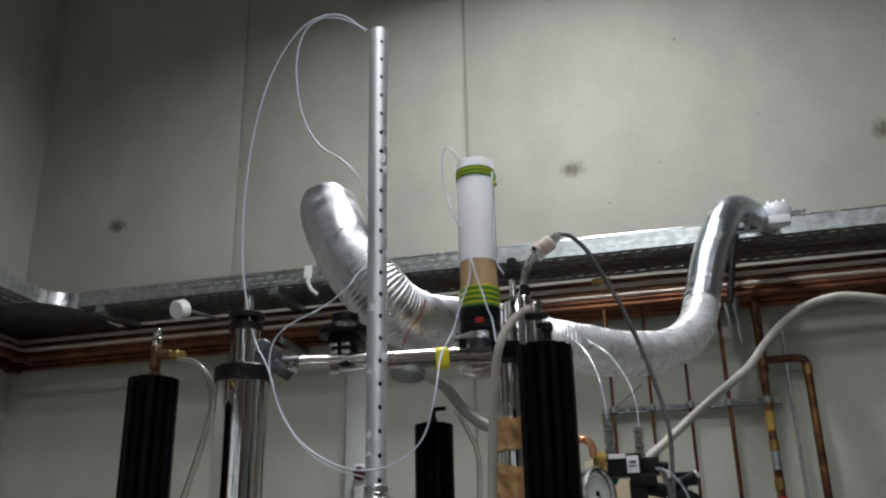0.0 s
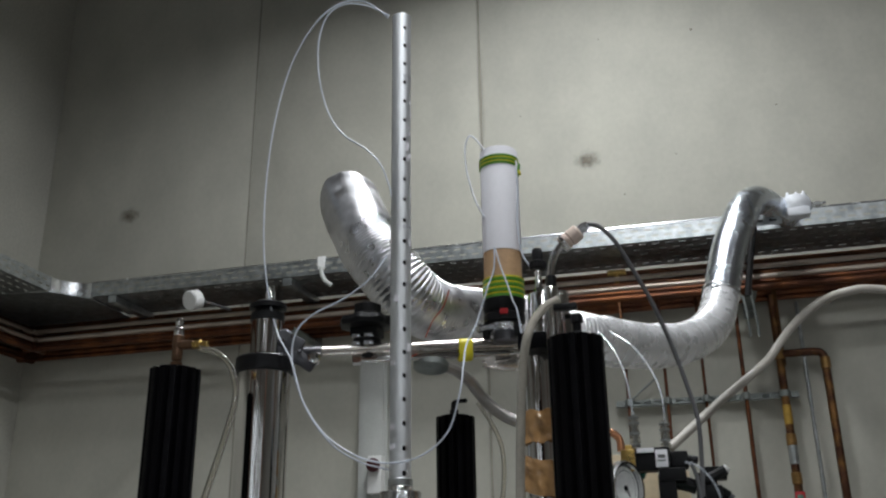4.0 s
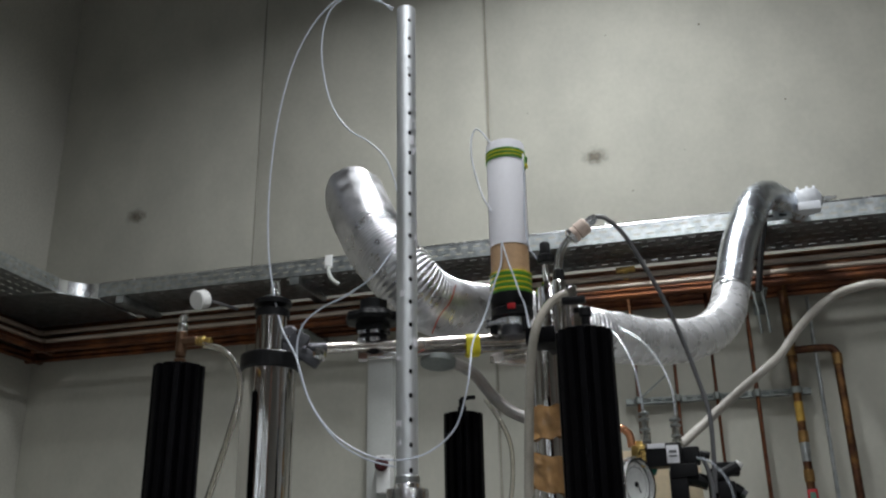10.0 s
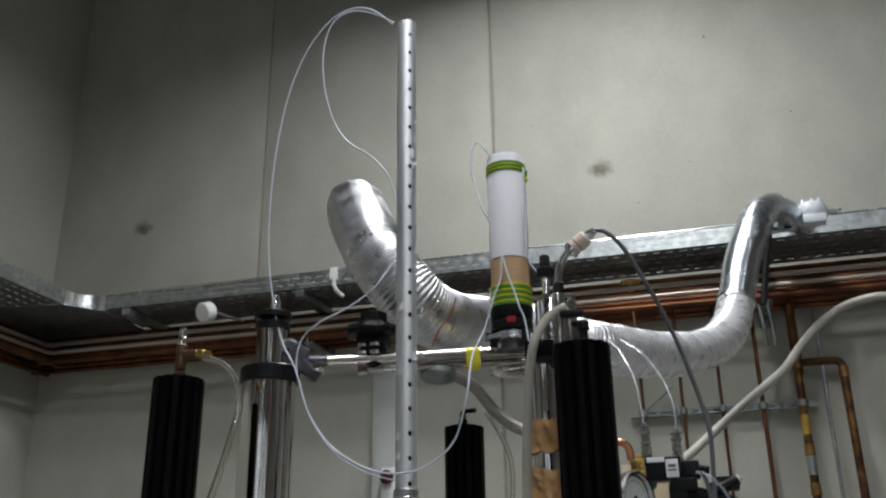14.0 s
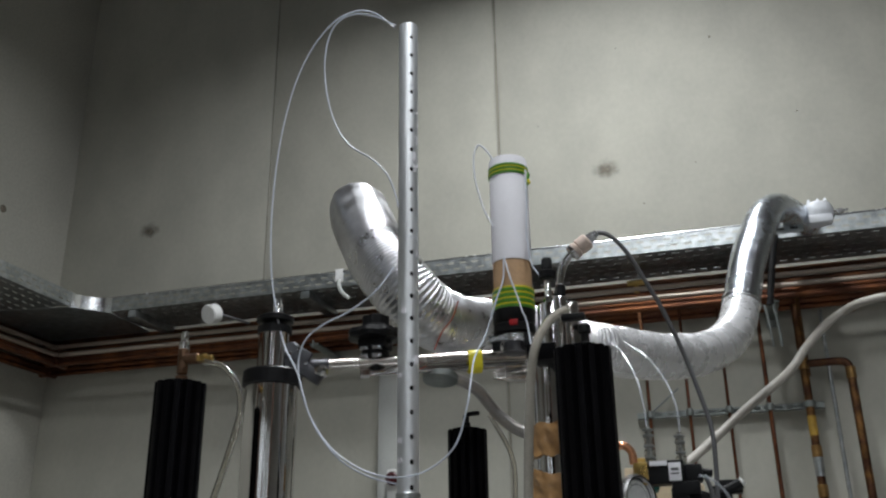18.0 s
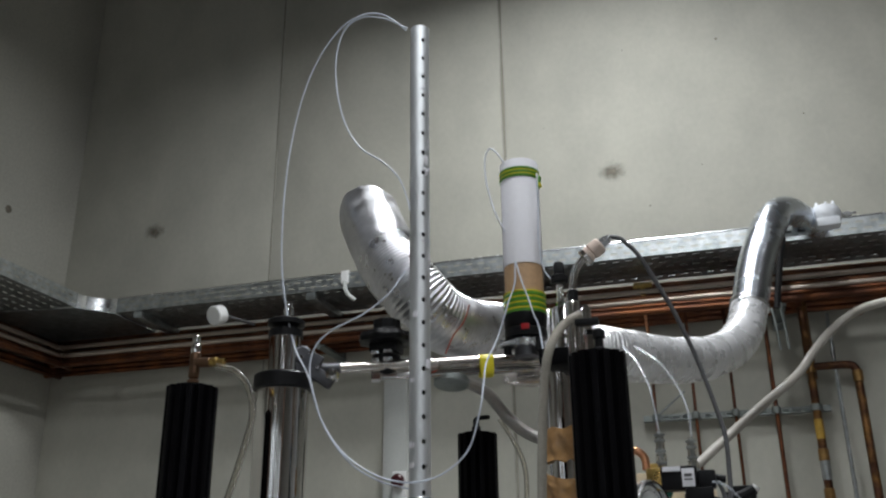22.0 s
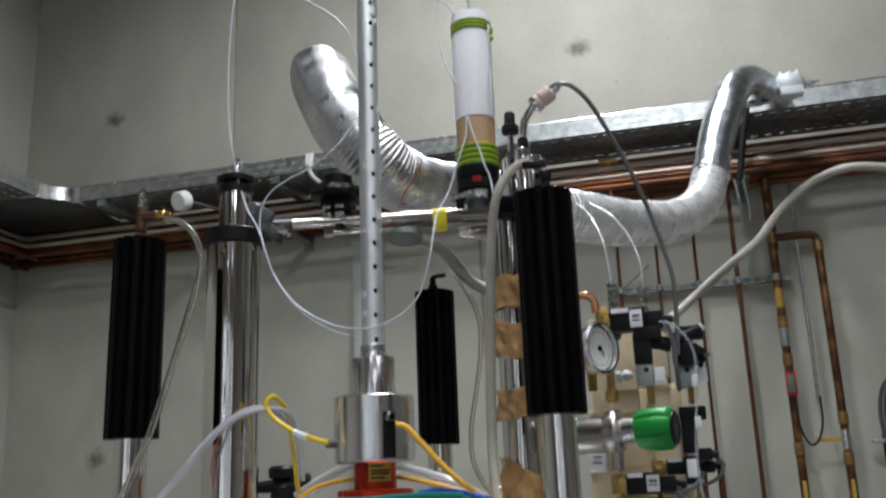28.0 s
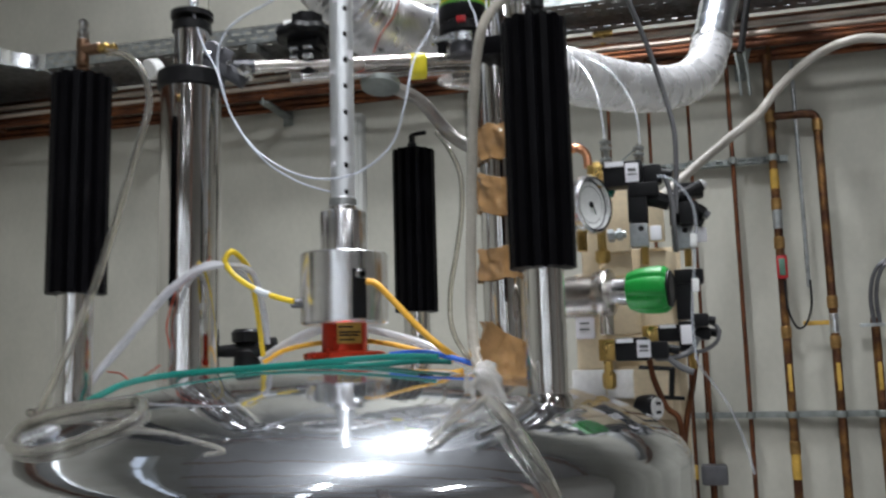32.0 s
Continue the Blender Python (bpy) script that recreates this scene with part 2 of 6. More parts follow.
GREEN_KNOB = material("green_plastic", (0.003, 0.235, 0.03), 0.42, vary=0.1, scale=25, bump=0.04)
WHITE_PVC = material("white_plastic", (0.78, 0.78, 0.77), 0.42, vary=0.03, scale=20, bump=0.02)
GREY_PVC = material("grey_plastic", (0.47, 0.48, 0.46), 0.5, vary=0.04, scale=14, bump=0.02)
BEIGE = material("beige_board", (0.66, 0.55, 0.38), 0.6, vary=0.08, scale=12, fine=0.05, bump=0.08, random_tint=0.1)
ADAPTER = material("beige_nylon", (0.72, 0.58, 0.50), 0.5, vary=0.06, scale=25)
HOSE_PALE = material("pale_hose", (0.40, 0.375, 0.335), 0.4, vary=0.08, scale=18, bump=0.06)
HOSE_CLEAR = material("clear_hose", (0.52, 0.50, 0.45), 0.10, vary=0.08, scale=18, bump=0.06, alpha=0.42, coat=1.0)
TUBE_WHITE = material("milky_tube", (0.66, 0.66, 0.69), 0.25, vary=0.05, scale=18, alpha=0.66, coat=0.5)
AIR_HOSE = material("air_hose", (0.75, 0.80, 0.88), 0.25, vary=0.05, scale=18, transmission=0.4, alpha=0.38)
CLEAR = material("clear_plastic", (0.90, 0.88, 0.83), 0.06, vary=0.03, scale=18, bump=0.05, transmission=0.96, rough_vary=0.3)
FILM = material("clear_wrap", (0.97, 0.96, 0.94), 0.05, vary=0.03, scale=30, bump=0.6, fine_scale=60, transmission=0.75, alpha=0.7, coat=1.0)
GREY_HOSE = material("braided_hose", (0.42, 0.40, 0.38), 0.32, 0.7, vary=0.12, scale=30, bump=0.2, fine_scale=250)
CABLE_WHITE = material("white_cable", (0.80, 0.83, 0.88), 0.35, vary=0.04, scale=20)
THREAD = material("thin_sensor_thread", (0.60, 0.64, 0.72), 0.3, vary=0.06, scale=20)
HOSE_CLOUDY = material("cloudy_hose", (0.40, 0.37, 0.32), 0.10, vary=0.10, scale=18, bump=0.06, alpha=0.85, coat=1.0)
BUTTON_RED = material("dark_red_plastic", (0.05, 0.006, 0.009), 0.35, vary=0.08, scale=25)
CABLE_GREY = material("grey_cable", (0.12, 0.12, 0.125), 0.5, vary=0.08, scale=20)
CABLE_YELLOW = material("yellow_cable", (0.82, 0.58, 0.03), 0.4, vary=0.06, scale=20)
CABLE_ORANGE = material("orange_yellow_cable", (0.80, 0.42, 0.05), 0.4, vary=0.06, scale=20)
CABLE_GREEN = material("sea_green_cable", (0.004, 0.17, 0.135), 0.35, vary=0.08, scale=20)
CABLE_BLUE = material("blue_cable", (0.02, 0.13, 0.62), 0.4, vary=0.06, scale=20)
CABLE_RED = material("thin_red_wire", (0.36, 0.06, 0.028), 0.45, vary=0.08, scale=20)
DIAL = material("dial_white", (0.88, 0.88, 0.87), 0.5, vary=0.02, scale=10)
LAMP_WHITE = bpy.data.materials.new("lamp_diffuser")
LAMP_WHITE.use_nodes = True
LAMP_WHITE.node_tree.nodes["Principled BSDF"].inputs["Emission Color"].default_value = (0.86, 0.93, 1.0, 1)
LAMP_WHITE.node_tree.nodes["Principled BSDF"].inputs["Emission Strength"].default_value = 10.0

# Glow for the added south windows, mirrored by the polished steel.
STREAK_GLOW = bpy.data.materials.new("streak_sheet")
STREAK_GLOW.use_nodes = True
STREAK_GLOW.node_tree.nodes["Principled BSDF"].inputs["Emission Color"].default_value = (0.82, 0.91, 1.0, 1)
STREAK_GLOW.node_tree.nodes["Principled BSDF"].inputs["Emission Strength"].default_value = 3.0

SKY_DIM = bpy.data.materials.new("overcast_sky")
SKY_DIM.use_nodes = True
SKY_DIM.node_tree.nodes["Principled BSDF"].inputs["Emission Color"].default_value = (0.70, 0.82, 1.0, 1)
SKY_DIM.node_tree.nodes["Principled BSDF"].inputs["Emission Strength"].default_value = 0.55

# ---- mesh tools ----
class Geo:
    """Gathers verts and faces in world metres."""

    def __init__(self):
        self.v, self.f = [], []

    def add(self, verts, faces):
        k = len(self.v)
        self.v += [tuple(p) for p in verts]
        self.f += [tuple(i + k for i in face) for face in faces]
        return self

    def box(self, c, s, bevel=0.0, m=None):
        """A box of size s round c, its edges chamfered by bevel; m turns it about c."""
        bm = bmesh.new()
        bmesh.ops.create_cube(bm, size=1.0, matrix=Matrix.Diagonal((*s, 1)))
        if bevel:
            bmesh.ops.bevel(bm, geom=bm.edges[:], offset=bevel, segments=2, affect="EDGES", profile=0.6)
        mm = Matrix.Translation(c) @ (m or Matrix.Identity(4))
        bm.verts.index_update()
        self.add([mm @ q.co for q in bm.verts], [[q.index for q in f.verts] for f in bm.faces])
        bm.free()
        return self

    def lathe(self, profile, base, axis=(0, 0, 1), seg=28, wobble=None):
        """Turns (radius, height) pairs about an axis that starts at base; closes the ends."""
        w = Vector(axis).normalized()
        u = w.orthogonal().normalized()
        if abs(w.z) > 0.99:
            u = Vector((1, 0, 0))
        v = w.cross(u)
        b = Vector(base)
        verts, faces = [], []
        for r, h in profile:
            for i in range(seg):
                a = 2 * math.pi * i / seg
                rr = r * (wobble(a) if wobble else 1)
                verts.append(b + w * h + (u * math.cos(a) + v * math.sin(a)) * rr)
        for j in range(len(profile) - 1):
            for i in range(seg):
                k = (i + 1) % seg
                faces.append((j * seg + i, j * seg + k, (j + 1) * seg + k, (j + 1) * seg + i))
        faces.append(tuple(reversed(range(seg))))
        faces.append(tuple(range((len(profile) - 1) * seg, len(profile) * seg)))
        return self.add(verts, faces)

    def rod(self, a, b, r, seg=16, r2=None):
        a, b = Vector(a), Vector(b)
        n = (b - a).length
        r2 = r if r2 is None else r2
        c = min(r, r2) * 0.12
        return self.lathe([(r - c, 0), (r, c), (r2, n - c), (r2 - c, n)], a, b - a, seg)

    def sweep(self, points, radius, seg=10, per=8, ends=True):
        """A hose along a smooth curve through points; radius: metres, or a function of the length run."""
        pts = smooth(points, per) if per > 1 else [Vector(p) for p in points]
        verts, faces = [], []
        run, up = 0.0, None
        for i, p in enumerate(pts):
            t = (pts[min(i + 1, len(pts) - 1)] - pts[max(i - 1, 0)]).normalized()
            up = t.orthogonal().normalized() if up is None else (up - t * up.dot(t)).normalized()
            side = t.cross(up)
            if i:
                run += (p - pts[i - 1]).length
            for k in range(seg):
                a = 2 * math.pi * k / seg
                r = radius(run, a) if callable(radius) else radius
                verts.append(p + (up * math.cos(a) + side * math.sin(a)) * r)
        n = len(pts)
        for j in range(n - 1):
            for k in range(seg):
                q = (k + 1) % seg
                faces.append((j * seg + k, j * seg + q, (j + 1) * seg + q, (j + 1) * seg + k))
        if ends:
            faces.append(tuple(reversed(range(seg))))
            faces.append(tuple(range((n - 1) * seg, n * seg)))
        return self.add(verts, faces)


def smooth(points, per=8):
    p = [Vector(q) for q in points]
    p = [p[0] * 2 - p[1]] + p + [p[-1] * 2 - p[-2]]
    out = []
    for i in range(1, len(p) - 2):
        a, b, c, d = p[i - 1:i + 3]
        for k in range(per):
            t = k / per
            out.append(0.5 * (2 * b + (c - a) * t + (2 * a - 5 * b + 4 * c - d) * t * t + (3 * b - a - 3 * c + d) * t ** 3))
    return out + [p[-2]]


def evenly(points, step, per=16):
    """The smooth curve through points, resampled at an even step."""
    pts = smooth(points, per)
    out, left = [pts[0]], step
    for a, b in zip(pts, pts[1:]):
        d = (b - a).length
        while d >= left:
            a = a + (b - a).normalized() * left
            out.append(a)
            d -= left
            left = step
        left -= d
    return out + [pts[-1]]


def mesh_of(name, geo, mat, origin, angle=35):
    me = bpy.data.meshes.new(name)
    o = Vector(origin)
    me.from_pydata([tuple(Vector(p) - o) for p in geo.v], [], geo.f)
    me.materials.append(mat)
    me.polygons.foreach_set("use_smooth", [True] * len(me.polygons))
    me.set_sharp_from_angle(angle=radians(angle))
    me.update()
    return me


def thing(name, at, label, category, group="", kind=""):
    ob = new(name)
    ob.location = at
    ob.empty_display_size = 0.05
    return tagged(ob, label, category, group, kind)


def origin_of(ob):
    o = Vector(ob.location)
    return o + origin_of(ob.parent) if ob.parent else o


def part(name, geo, mat, parent, label="", angle=35):
    ob = new(name, mesh_of(name, geo, mat, origin_of(parent), angle))
    ob.parent = parent
    return tagged(ob, label)


def solid(name, geo, mat, label, category, group="", kind="", at=None, angle=35):
    """A thing that is one mesh."""
    at = at or tuple(sum(c) / len(geo.v) for c in zip(*geo.v))
    ob = new(name, mesh_of(name, geo, mat, at, angle))
    ob.location = at
    return tagged(ob, label, category, group, kind)


def hose(name, pts, r, mat, label, category="cable", group="", seg=10, per=8):
    return solid(name, Geo().sweep(pts, r, seg, per), mat, label, category, group)


def clear_hose(name, pts, r, label, wall=0.3, mat=None):
    """A hollow see-through hose: an outer skin and an inner one turned inside out."""
    inner = Geo().sweep(pts, r * (1 - wall), 14, 8, False)
    g = Geo().sweep(pts, r, 14, 8, False).add(inner.v, [tuple(reversed(f)) for f in inner.f])
    return solid(name, g, mat or CLEAR, label, "hose")


# ---- the hall ----
WALL_Y, LEFT_X, TOP = 2.35, -2.655, 6.4
solid("floor", Geo().box((3.2, -5.4, -0.1), (12.2, 16.0, 0.2)), FLOOR, "smooth grey resin floor of the hall", "floor", kind="structure")
solid("ceiling", Geo().box((3.2, -5.4, TOP + 0.1), (12.2, 16.0, 0.2)), CEILING, "plain pale hall ceiling high above", "ceiling", kind="structure")
north = solid("wall_north", Geo().box((3.2, WALL_Y + 0.104, TOP / 2), (12.2, 0.2, TOP)), JOINT, "fair-faced grey concrete wall with formwork joints", "wall", kind="structure", at=(0.8, WALL_Y, 0))
WY0, WY1, WZ0, WZ1 = -4.9, 0.7, 4.62, 5.15
g = Geo().box((LEFT_X - 0.1, (WY1 + 2.35) / 2, TOP / 2), (0.2, 2.35 - WY1, TOP)).box((LEFT_X - 0.1, (WY0 - 12.99) / 2, TOP / 2), (0.2, WY0 + 12.99, TOP))
g.box((LEFT_X - 0.1, (WY0 + WY1) / 2, WZ0 / 2), (0.2, WY1 - WY0, WZ0)).box((LEFT_X - 0.1, (WY0 + WY1) / 2, (WZ1 + TOP) / 2), (0.2, WY1 - WY0, TOP - WZ1))
solid("wall_west", g, CONCRETE_SIDE, "fair-faced grey concrete side wall", "wall", kind="structure")
high = thing("window_7", (LEFT_X - 0.1, (WY0 + WY1) / 2, WZ0), "high hall window letting in cool daylight", "window", "hall windows", kind="structure")
part("window_frame", Geo().box((LEFT_X - 0.1, WY0 + 0.03, (WZ0 + WZ1) / 2), (0.06, 0.06, WZ1 - WZ0)).box((LEFT_X - 0.1, WY1 - 0.03, (WZ0 + WZ1) / 2), (0.06, 0.06, WZ1 - WZ0)).box((LEFT_X - 0.1, -0.3, (WZ0 + WZ1) / 2), (0.06, 0.07, WZ1 - WZ0)).box((LEFT_X - 0.1, -2.6, (WZ0 + WZ1) / 2), (0.06, 0.07, WZ1 - WZ0)), CABLE_GREY, high)
solid("backdrop_west", Geo().box((LEFT_X - 1.0, (WY0 + WY1) / 2, (WZ0 + WZ1) / 2), (0.05, 7.5, 3.0)), SKY_DIM, "plain bright sky outside the high window", "sky", kind="structure")
solid("wall_east", Geo().box((9.0, -5.32, TOP / 2), (0.2, 15.34, TOP)), GREY_WALL, "plain grey wall of the hall", "wall", kind="structure")
# Unseen windows, added so the steel reflects bright upright streaks.
STREAK_WINDOWS = [(-1.9, 0.5), (-0.3, 0.5), (1.3, 0.35), (2.5, 0.5), (4.4, 0.35), (6.6, 0.5)]
g, last = Geo(), -2.9
for x, w in STREAK_WINDOWS:
    g.box(((last + x - w / 2) / 2, -13.1, TOP / 2), (x - w / 2 - last, 0.2, TOP)).box((x, -13.1, 0.55), (w, 0.2, 1.1)).box((x, -13.1, 5.3), (w, 0.2, 2.2))
    last = x + w / 2
g.box(((last + 9.3) / 2, -13.1, TOP / 2), (9.3 - last, 0.2, TOP))
solid("wall_south", g, GREY_WALL, "plain grey wall out of view, its tall window openings added", "wall", kind="structure")
for n, (x, w) in enumerate(STREAK_WINDOWS):
    win = thing("window_%d" % (n + 1), (x, -13.1, 1.1), "unseen tall window added to put bright streaks in the steel", "window", "hall windows", kind="structure")
    part("window_frame", Geo().box((x, -13.08, 2.65), (0.06, 0.06, 3.1)).box((x - w / 2 + 0.03, -13.08, 2.65), (0.06, 0.06, 3.1)).box((x + w / 2 - 0.03, -13.08, 2.65), (0.06, 0.06, 3.1)).box((x, -13.08, 1.13), (w, 0.062, 0.06)).box((x, -13.08, 4.17), (w, 0.062, 0.06)), CABLE_GREY, win)
# Added glowing sheet behind those openings.
solid("backdrop", Geo().box((2.4, -14.2, 2.6), (13.0, 0.05, 5.0)), STREAK_GLOW, "glowing sheet added behind the south windows", "sky", kind="structure")

xs = [LEFT_X, -1.503, -0.342, 1.965, 3.12, 4.28, 5.43, 6.59, 7.74, 8.9]
for a, b in zip(xs, xs[1:]):
    part("concrete_panel", Geo().box(((a + b) / 2, WALL_Y + 0.002, TOP / 2), (b - a - (0.0022 if a > -2 else 0), 0.004, TOP), 0.001), CONCRETE, north)
for x, w, m in ((-1.503, 0.016, STAIN_LINE), (-0.342, 0.034, STAIN_LINE)):
    part("joint_smear", Geo().box((x - 0.004, WALL_Y - 0.0003, TOP / 2), (w, 0.0012, TOP)), m, north, "brownish smear along a formwork joint")


def blot(x, z, r, turn):
    """An uneven stain on the wall, a hair proud of it."""
    return Geo().lathe([(r, 0), (r * 0.96, 0.0006)], (x, WALL_Y + 0.0002, z), (0, -1, 0), 28, wobble=lambda a: 1 + 0.16 * math.sin(2 * a + turn) + 0.09 * math.sin(5 * a + 2 * turn))


for x in (-2.16, 0.13, 1.42):
    for z in (1.65, 3.29):
        part("tie_stain", blot(x, z, 0.068, x * 3 + z), STAIN_DARK, north, "brownish stain round a tie hole")
        part("tie_plug", Geo().lathe([(0.010, 0), (0.010, 0.003), (0.006, 0.0035)], (x - 0.006, WALL_Y + 0.001, z), (0, -1, 0), 14), PLUG, north, "dark formwork tie plug")
for p, r in zip([(0.636, 2.350, 3.875), (0.221, 2.350, 3.896), (0.279, 2.350, 3.107), (-0.159, 2.350, 3.552), (0.945, 2.350, 3.443), (0.512, 2.350, 3.269)], (0.006, 0.003, 0.004, 0.003, 0.004, 0.003)):
    part("pit_mark", Geo().lathe([(r, 0), (r * 0.8, 0.0008)], (p[0], WALL_Y + 0.0002, p[2]), (0, -1, 0), 10, wobble=lambda a: 1 + 0.25 * math.sin(3 * a)), PLUG, north, "small dark pit in the concrete")
for y in (1.89, 0.6):
    solid("tie_plug", Geo().lathe([(0.019, 0), (0.019, 0.004), (0.012, 0.005)], (LEFT_X - 0.001, y, 3.29), (1, 0, 0), 18), PLUG, "dark formwork tie plug in the side wall", "wall plug", "tie plugs", kind="structure")

# Unseen pillars, added as dark brown stripes for the steel to mirror.
for x, y, w in ((-1.7, -5.2, 0.3), (0.9, -6.4, 0.26), (2.6, -4.2, 0.26), (4.6, -1.2, 0.3), (4.6, -7.5, 0.3)):
    solid("pillar", Geo().box((x, y, TOP / 2), (w, w, TOP), 0.01), REFLECTED_BROWN, "rust-brown pillar out of view, added to put stripes in the steel", "pillar", "hall pillars", kind="structure")
# Unseen beams, added so the dome mirrors brown bands.
for y in (1.9, -0.1, -1.7, -3.4, -5.2, -7.5, -10.0):
    solid("roof_beam", Geo().box((3.2, y, TOP - 0.2), (11.6, 0.06, 0.38), 0.004).box((3.2, y, TOP - 0.39), (11.6, 0.2, 0.02), 0.003), REFLECTED_BROWN, "rust-brown roof beam out of view, added for the dome's reflection", "beam", "roof beams", kind="structure")
# Housings for all lamps, the added fill row at x 3.4 included.
for x, y, z, w in LAMPS + FAR_LAMPS:
    lamp = thing("ceiling_lamp", (x, y, z), "hanging white hall lamp out of view; those at x 3.4 are added fill", "lamp", "hall lamps")
    part("housing", Geo().box((x, y, z + 0.05), (0.22, 0.9, 0.09), 0.01), WHITE_PVC, lamp)
    part("suspension", Geo().rod((x, y, z + 0.09), (x, y, TOP), 0.008), ZINC, lamp)
    part("diffuser", Geo().box((x, y, z), (0.14, 0.8, 0.012)), LAMP_WHITE, lamp, "glowing diffuser")


# ---- cable tray and pipes along the walls ----
def sheet(origin, u, v, length, width, rows, pitch=0.05, slot=0.027, slot_w=0.008, thick=0.0015):
    """Perforated sheet metal: rows of slots along u, staggered from row to row."""
    o, u, v = Vector(origin), Vector(u), Vector(v)
    n = u.cross(v).normalized() * thick
    g = Geo()

    def quad(u0, u1, v0, v1):
        c = [o + u * a + v * b for a, b in ((u0, v0), (u1, v0), (u1, v1), (u0, v1))]
        g.add(c + [p + n for p in c], [(0, 3, 2, 1), (4, 5, 6, 7), (0, 1, 5, 4), (1, 2, 6, 5), (2, 3, 7, 6), (3, 0, 4, 7)])

    last = 0.0
    for i, row in enumerate(rows):
        quad(0, length, last, row - slot_w / 2)
        at = 0.0
        first = pitch * (0.25 if i % 2 else 0.75)
        k = 0
        while first + k * pitch + slot < length:
            s0 = first + k * pitch
            quad(at, s0, row - slot_w / 2, row + slot_w / 2)
            at = s0 + slot
            k += 1
        quad(at, length, row - slot_w / 2, row + slot_w / 2)
        last = row + slot_w / 2
    quad(0, length, last, width)
    return g


TRAY_Z, TRAY_Y = 2.75, 1.99
tray = thing("cable_tray", (-0.2, 2.14, TRAY_Z), "galvanised perforated cable tray along the concrete wall", "cable tray")
RX0, RX1 = -2.06, 2.6
part("front_side", sheet((RX0, TRAY_Y, TRAY_Z), (1, 0, 0), (0, 0, 1), RX1 - RX0, 0.066, (0.02, 0.045)), ZINC, tray, "slotted upright side")
part("back_side", sheet((RX0, TRAY_Y + 0.3, TRAY_Z), (1, 0, 0), (0, 0, 1), RX1 - RX0, 0.066, (0.033,)), ZINC, tray)
part("base", sheet((RX0, TRAY_Y + 0.002, TRAY_Z), (1, 0, 0), (0, 1, 0), RX1 - RX0, 0.296, (0.03, 0.085, 0.14, 0.2, 0.255)), ZINC, tray, "slotted base seen from below")
part("lip", Geo().rod((RX0, TRAY_Y, TRAY_Z + 0.066), (RX1, TRAY_Y, TRAY_Z + 0.066), 0.004, 8), ZINC_BRIGHT, tray)
corner = []
for k in range(17):
    ca = radians(90 + 90 * k / 16)
    corner += [(-2.06 + rr * math.cos(ca), 1.87 + rr * math.sin(ca), z) for rr in (0.119, 0.1205) for z in (TRAY_Z - 0.002, TRAY_Z + 0.066)]
bend = []
for k in range(16):
    q = 4 * k
    bend += [(q, q + 1, q + 5, q + 4), (q + 2, q + 6, q + 7, q + 3), (q + 1, q + 3, q + 7, q + 5), (q, q + 4, q + 6, q + 2)]
# The lighter zinc puts the corner's highlight into its colour.
part("corner_plate", Geo().add(corner, bend), ZINC_BRIGHT, tray, "rounded corner plate in lighter zinc that paints its highlight", 60)
# Drawn out to the walls to block the lit gap above.
part("corner_base", Geo().add([(-2.18, 1.86, 2.747), (-2.07, 1.99, 2.747), (-2.07, 2.34, 2.747), (-2.645, 2.34, 2.747), (-2.645, 1.80, 2.747), (-2.18, 1.86, 2.749), (-2.07, 1.99, 2.749), (-2.07, 2.34, 2.749), (-2.645, 2.34, 2.749), (-2.645, 1.80, 2.749)],
     [(4, 3, 2, 1, 0), (5, 6, 7, 8, 9), (0, 1, 6, 5), (1, 2, 7, 6), (2, 3, 8, 7), (3, 4, 9, 8), (4, 0, 5, 9)]), ZINC, tray)
for x in (-1.95, -1.12, -0.25, 0.72, 1.55):
    part("bracket", Geo().box((x, 2.17, TRAY_Z - 0.018), (0.04, 0.36, 0.032), 0.003), ZINC, tray)
# Unseen cables, added to stop light coming through the base slots.
for i, (dy, r) in enumerate(((0.08, 0.009), (0.11, 0.012), (0.15, 0.010), (0.18, 0.013), (0.215, 0.009), (0.25, 0.012))):
    hose("tray_cable", [(RX0 - 0.1, TRAY_Y + dy, TRAY_Z + r + 0.003), (-1.0, TRAY_Y + dy + 0.01, TRAY_Z + r + 0.003), (0.3, TRAY_Y + dy - 0.008, TRAY_Z + r + 0.003), (1.4, TRAY_Y + dy + 0.006, TRAY_Z + r + 0.003), (RX1, TRAY_Y + dy, TRAY_Z + r + 0.003)], r, CABLE_GREY, "dark cable added in the tray to darken the base slots", group="cables in the tray")
side = thing("cable_tray", (-2.35, 0.0, TRAY_Z), "galvanised perforated cable tray along the side wall", "cable tray")
part("front_side", sheet((-2.18, -2.6, TRAY_Z), (0, 1, 0), (0, 0, 1), 4.47, 0.066, (0.02, 0.045)), ZINC, side, "slotted upright side")
part("back_side", sheet((-2.5, -2.6, TRAY_Z), (0, 1, 0), (0, 0, 1), 4.45, 0.066, (0.033,)), ZINC, side)
# Base widened towards the wall, so no light shows past it.
part("base", sheet((-2.182, -2.6, TRAY_Z), (0, 1, 0), (-1, 0, 0), 4.45, 0.455, (0.03, 0.085, 0.14, 0.2, 0.255, 0.31, 0.37)), ZINC, side, "slotted base seen from below")

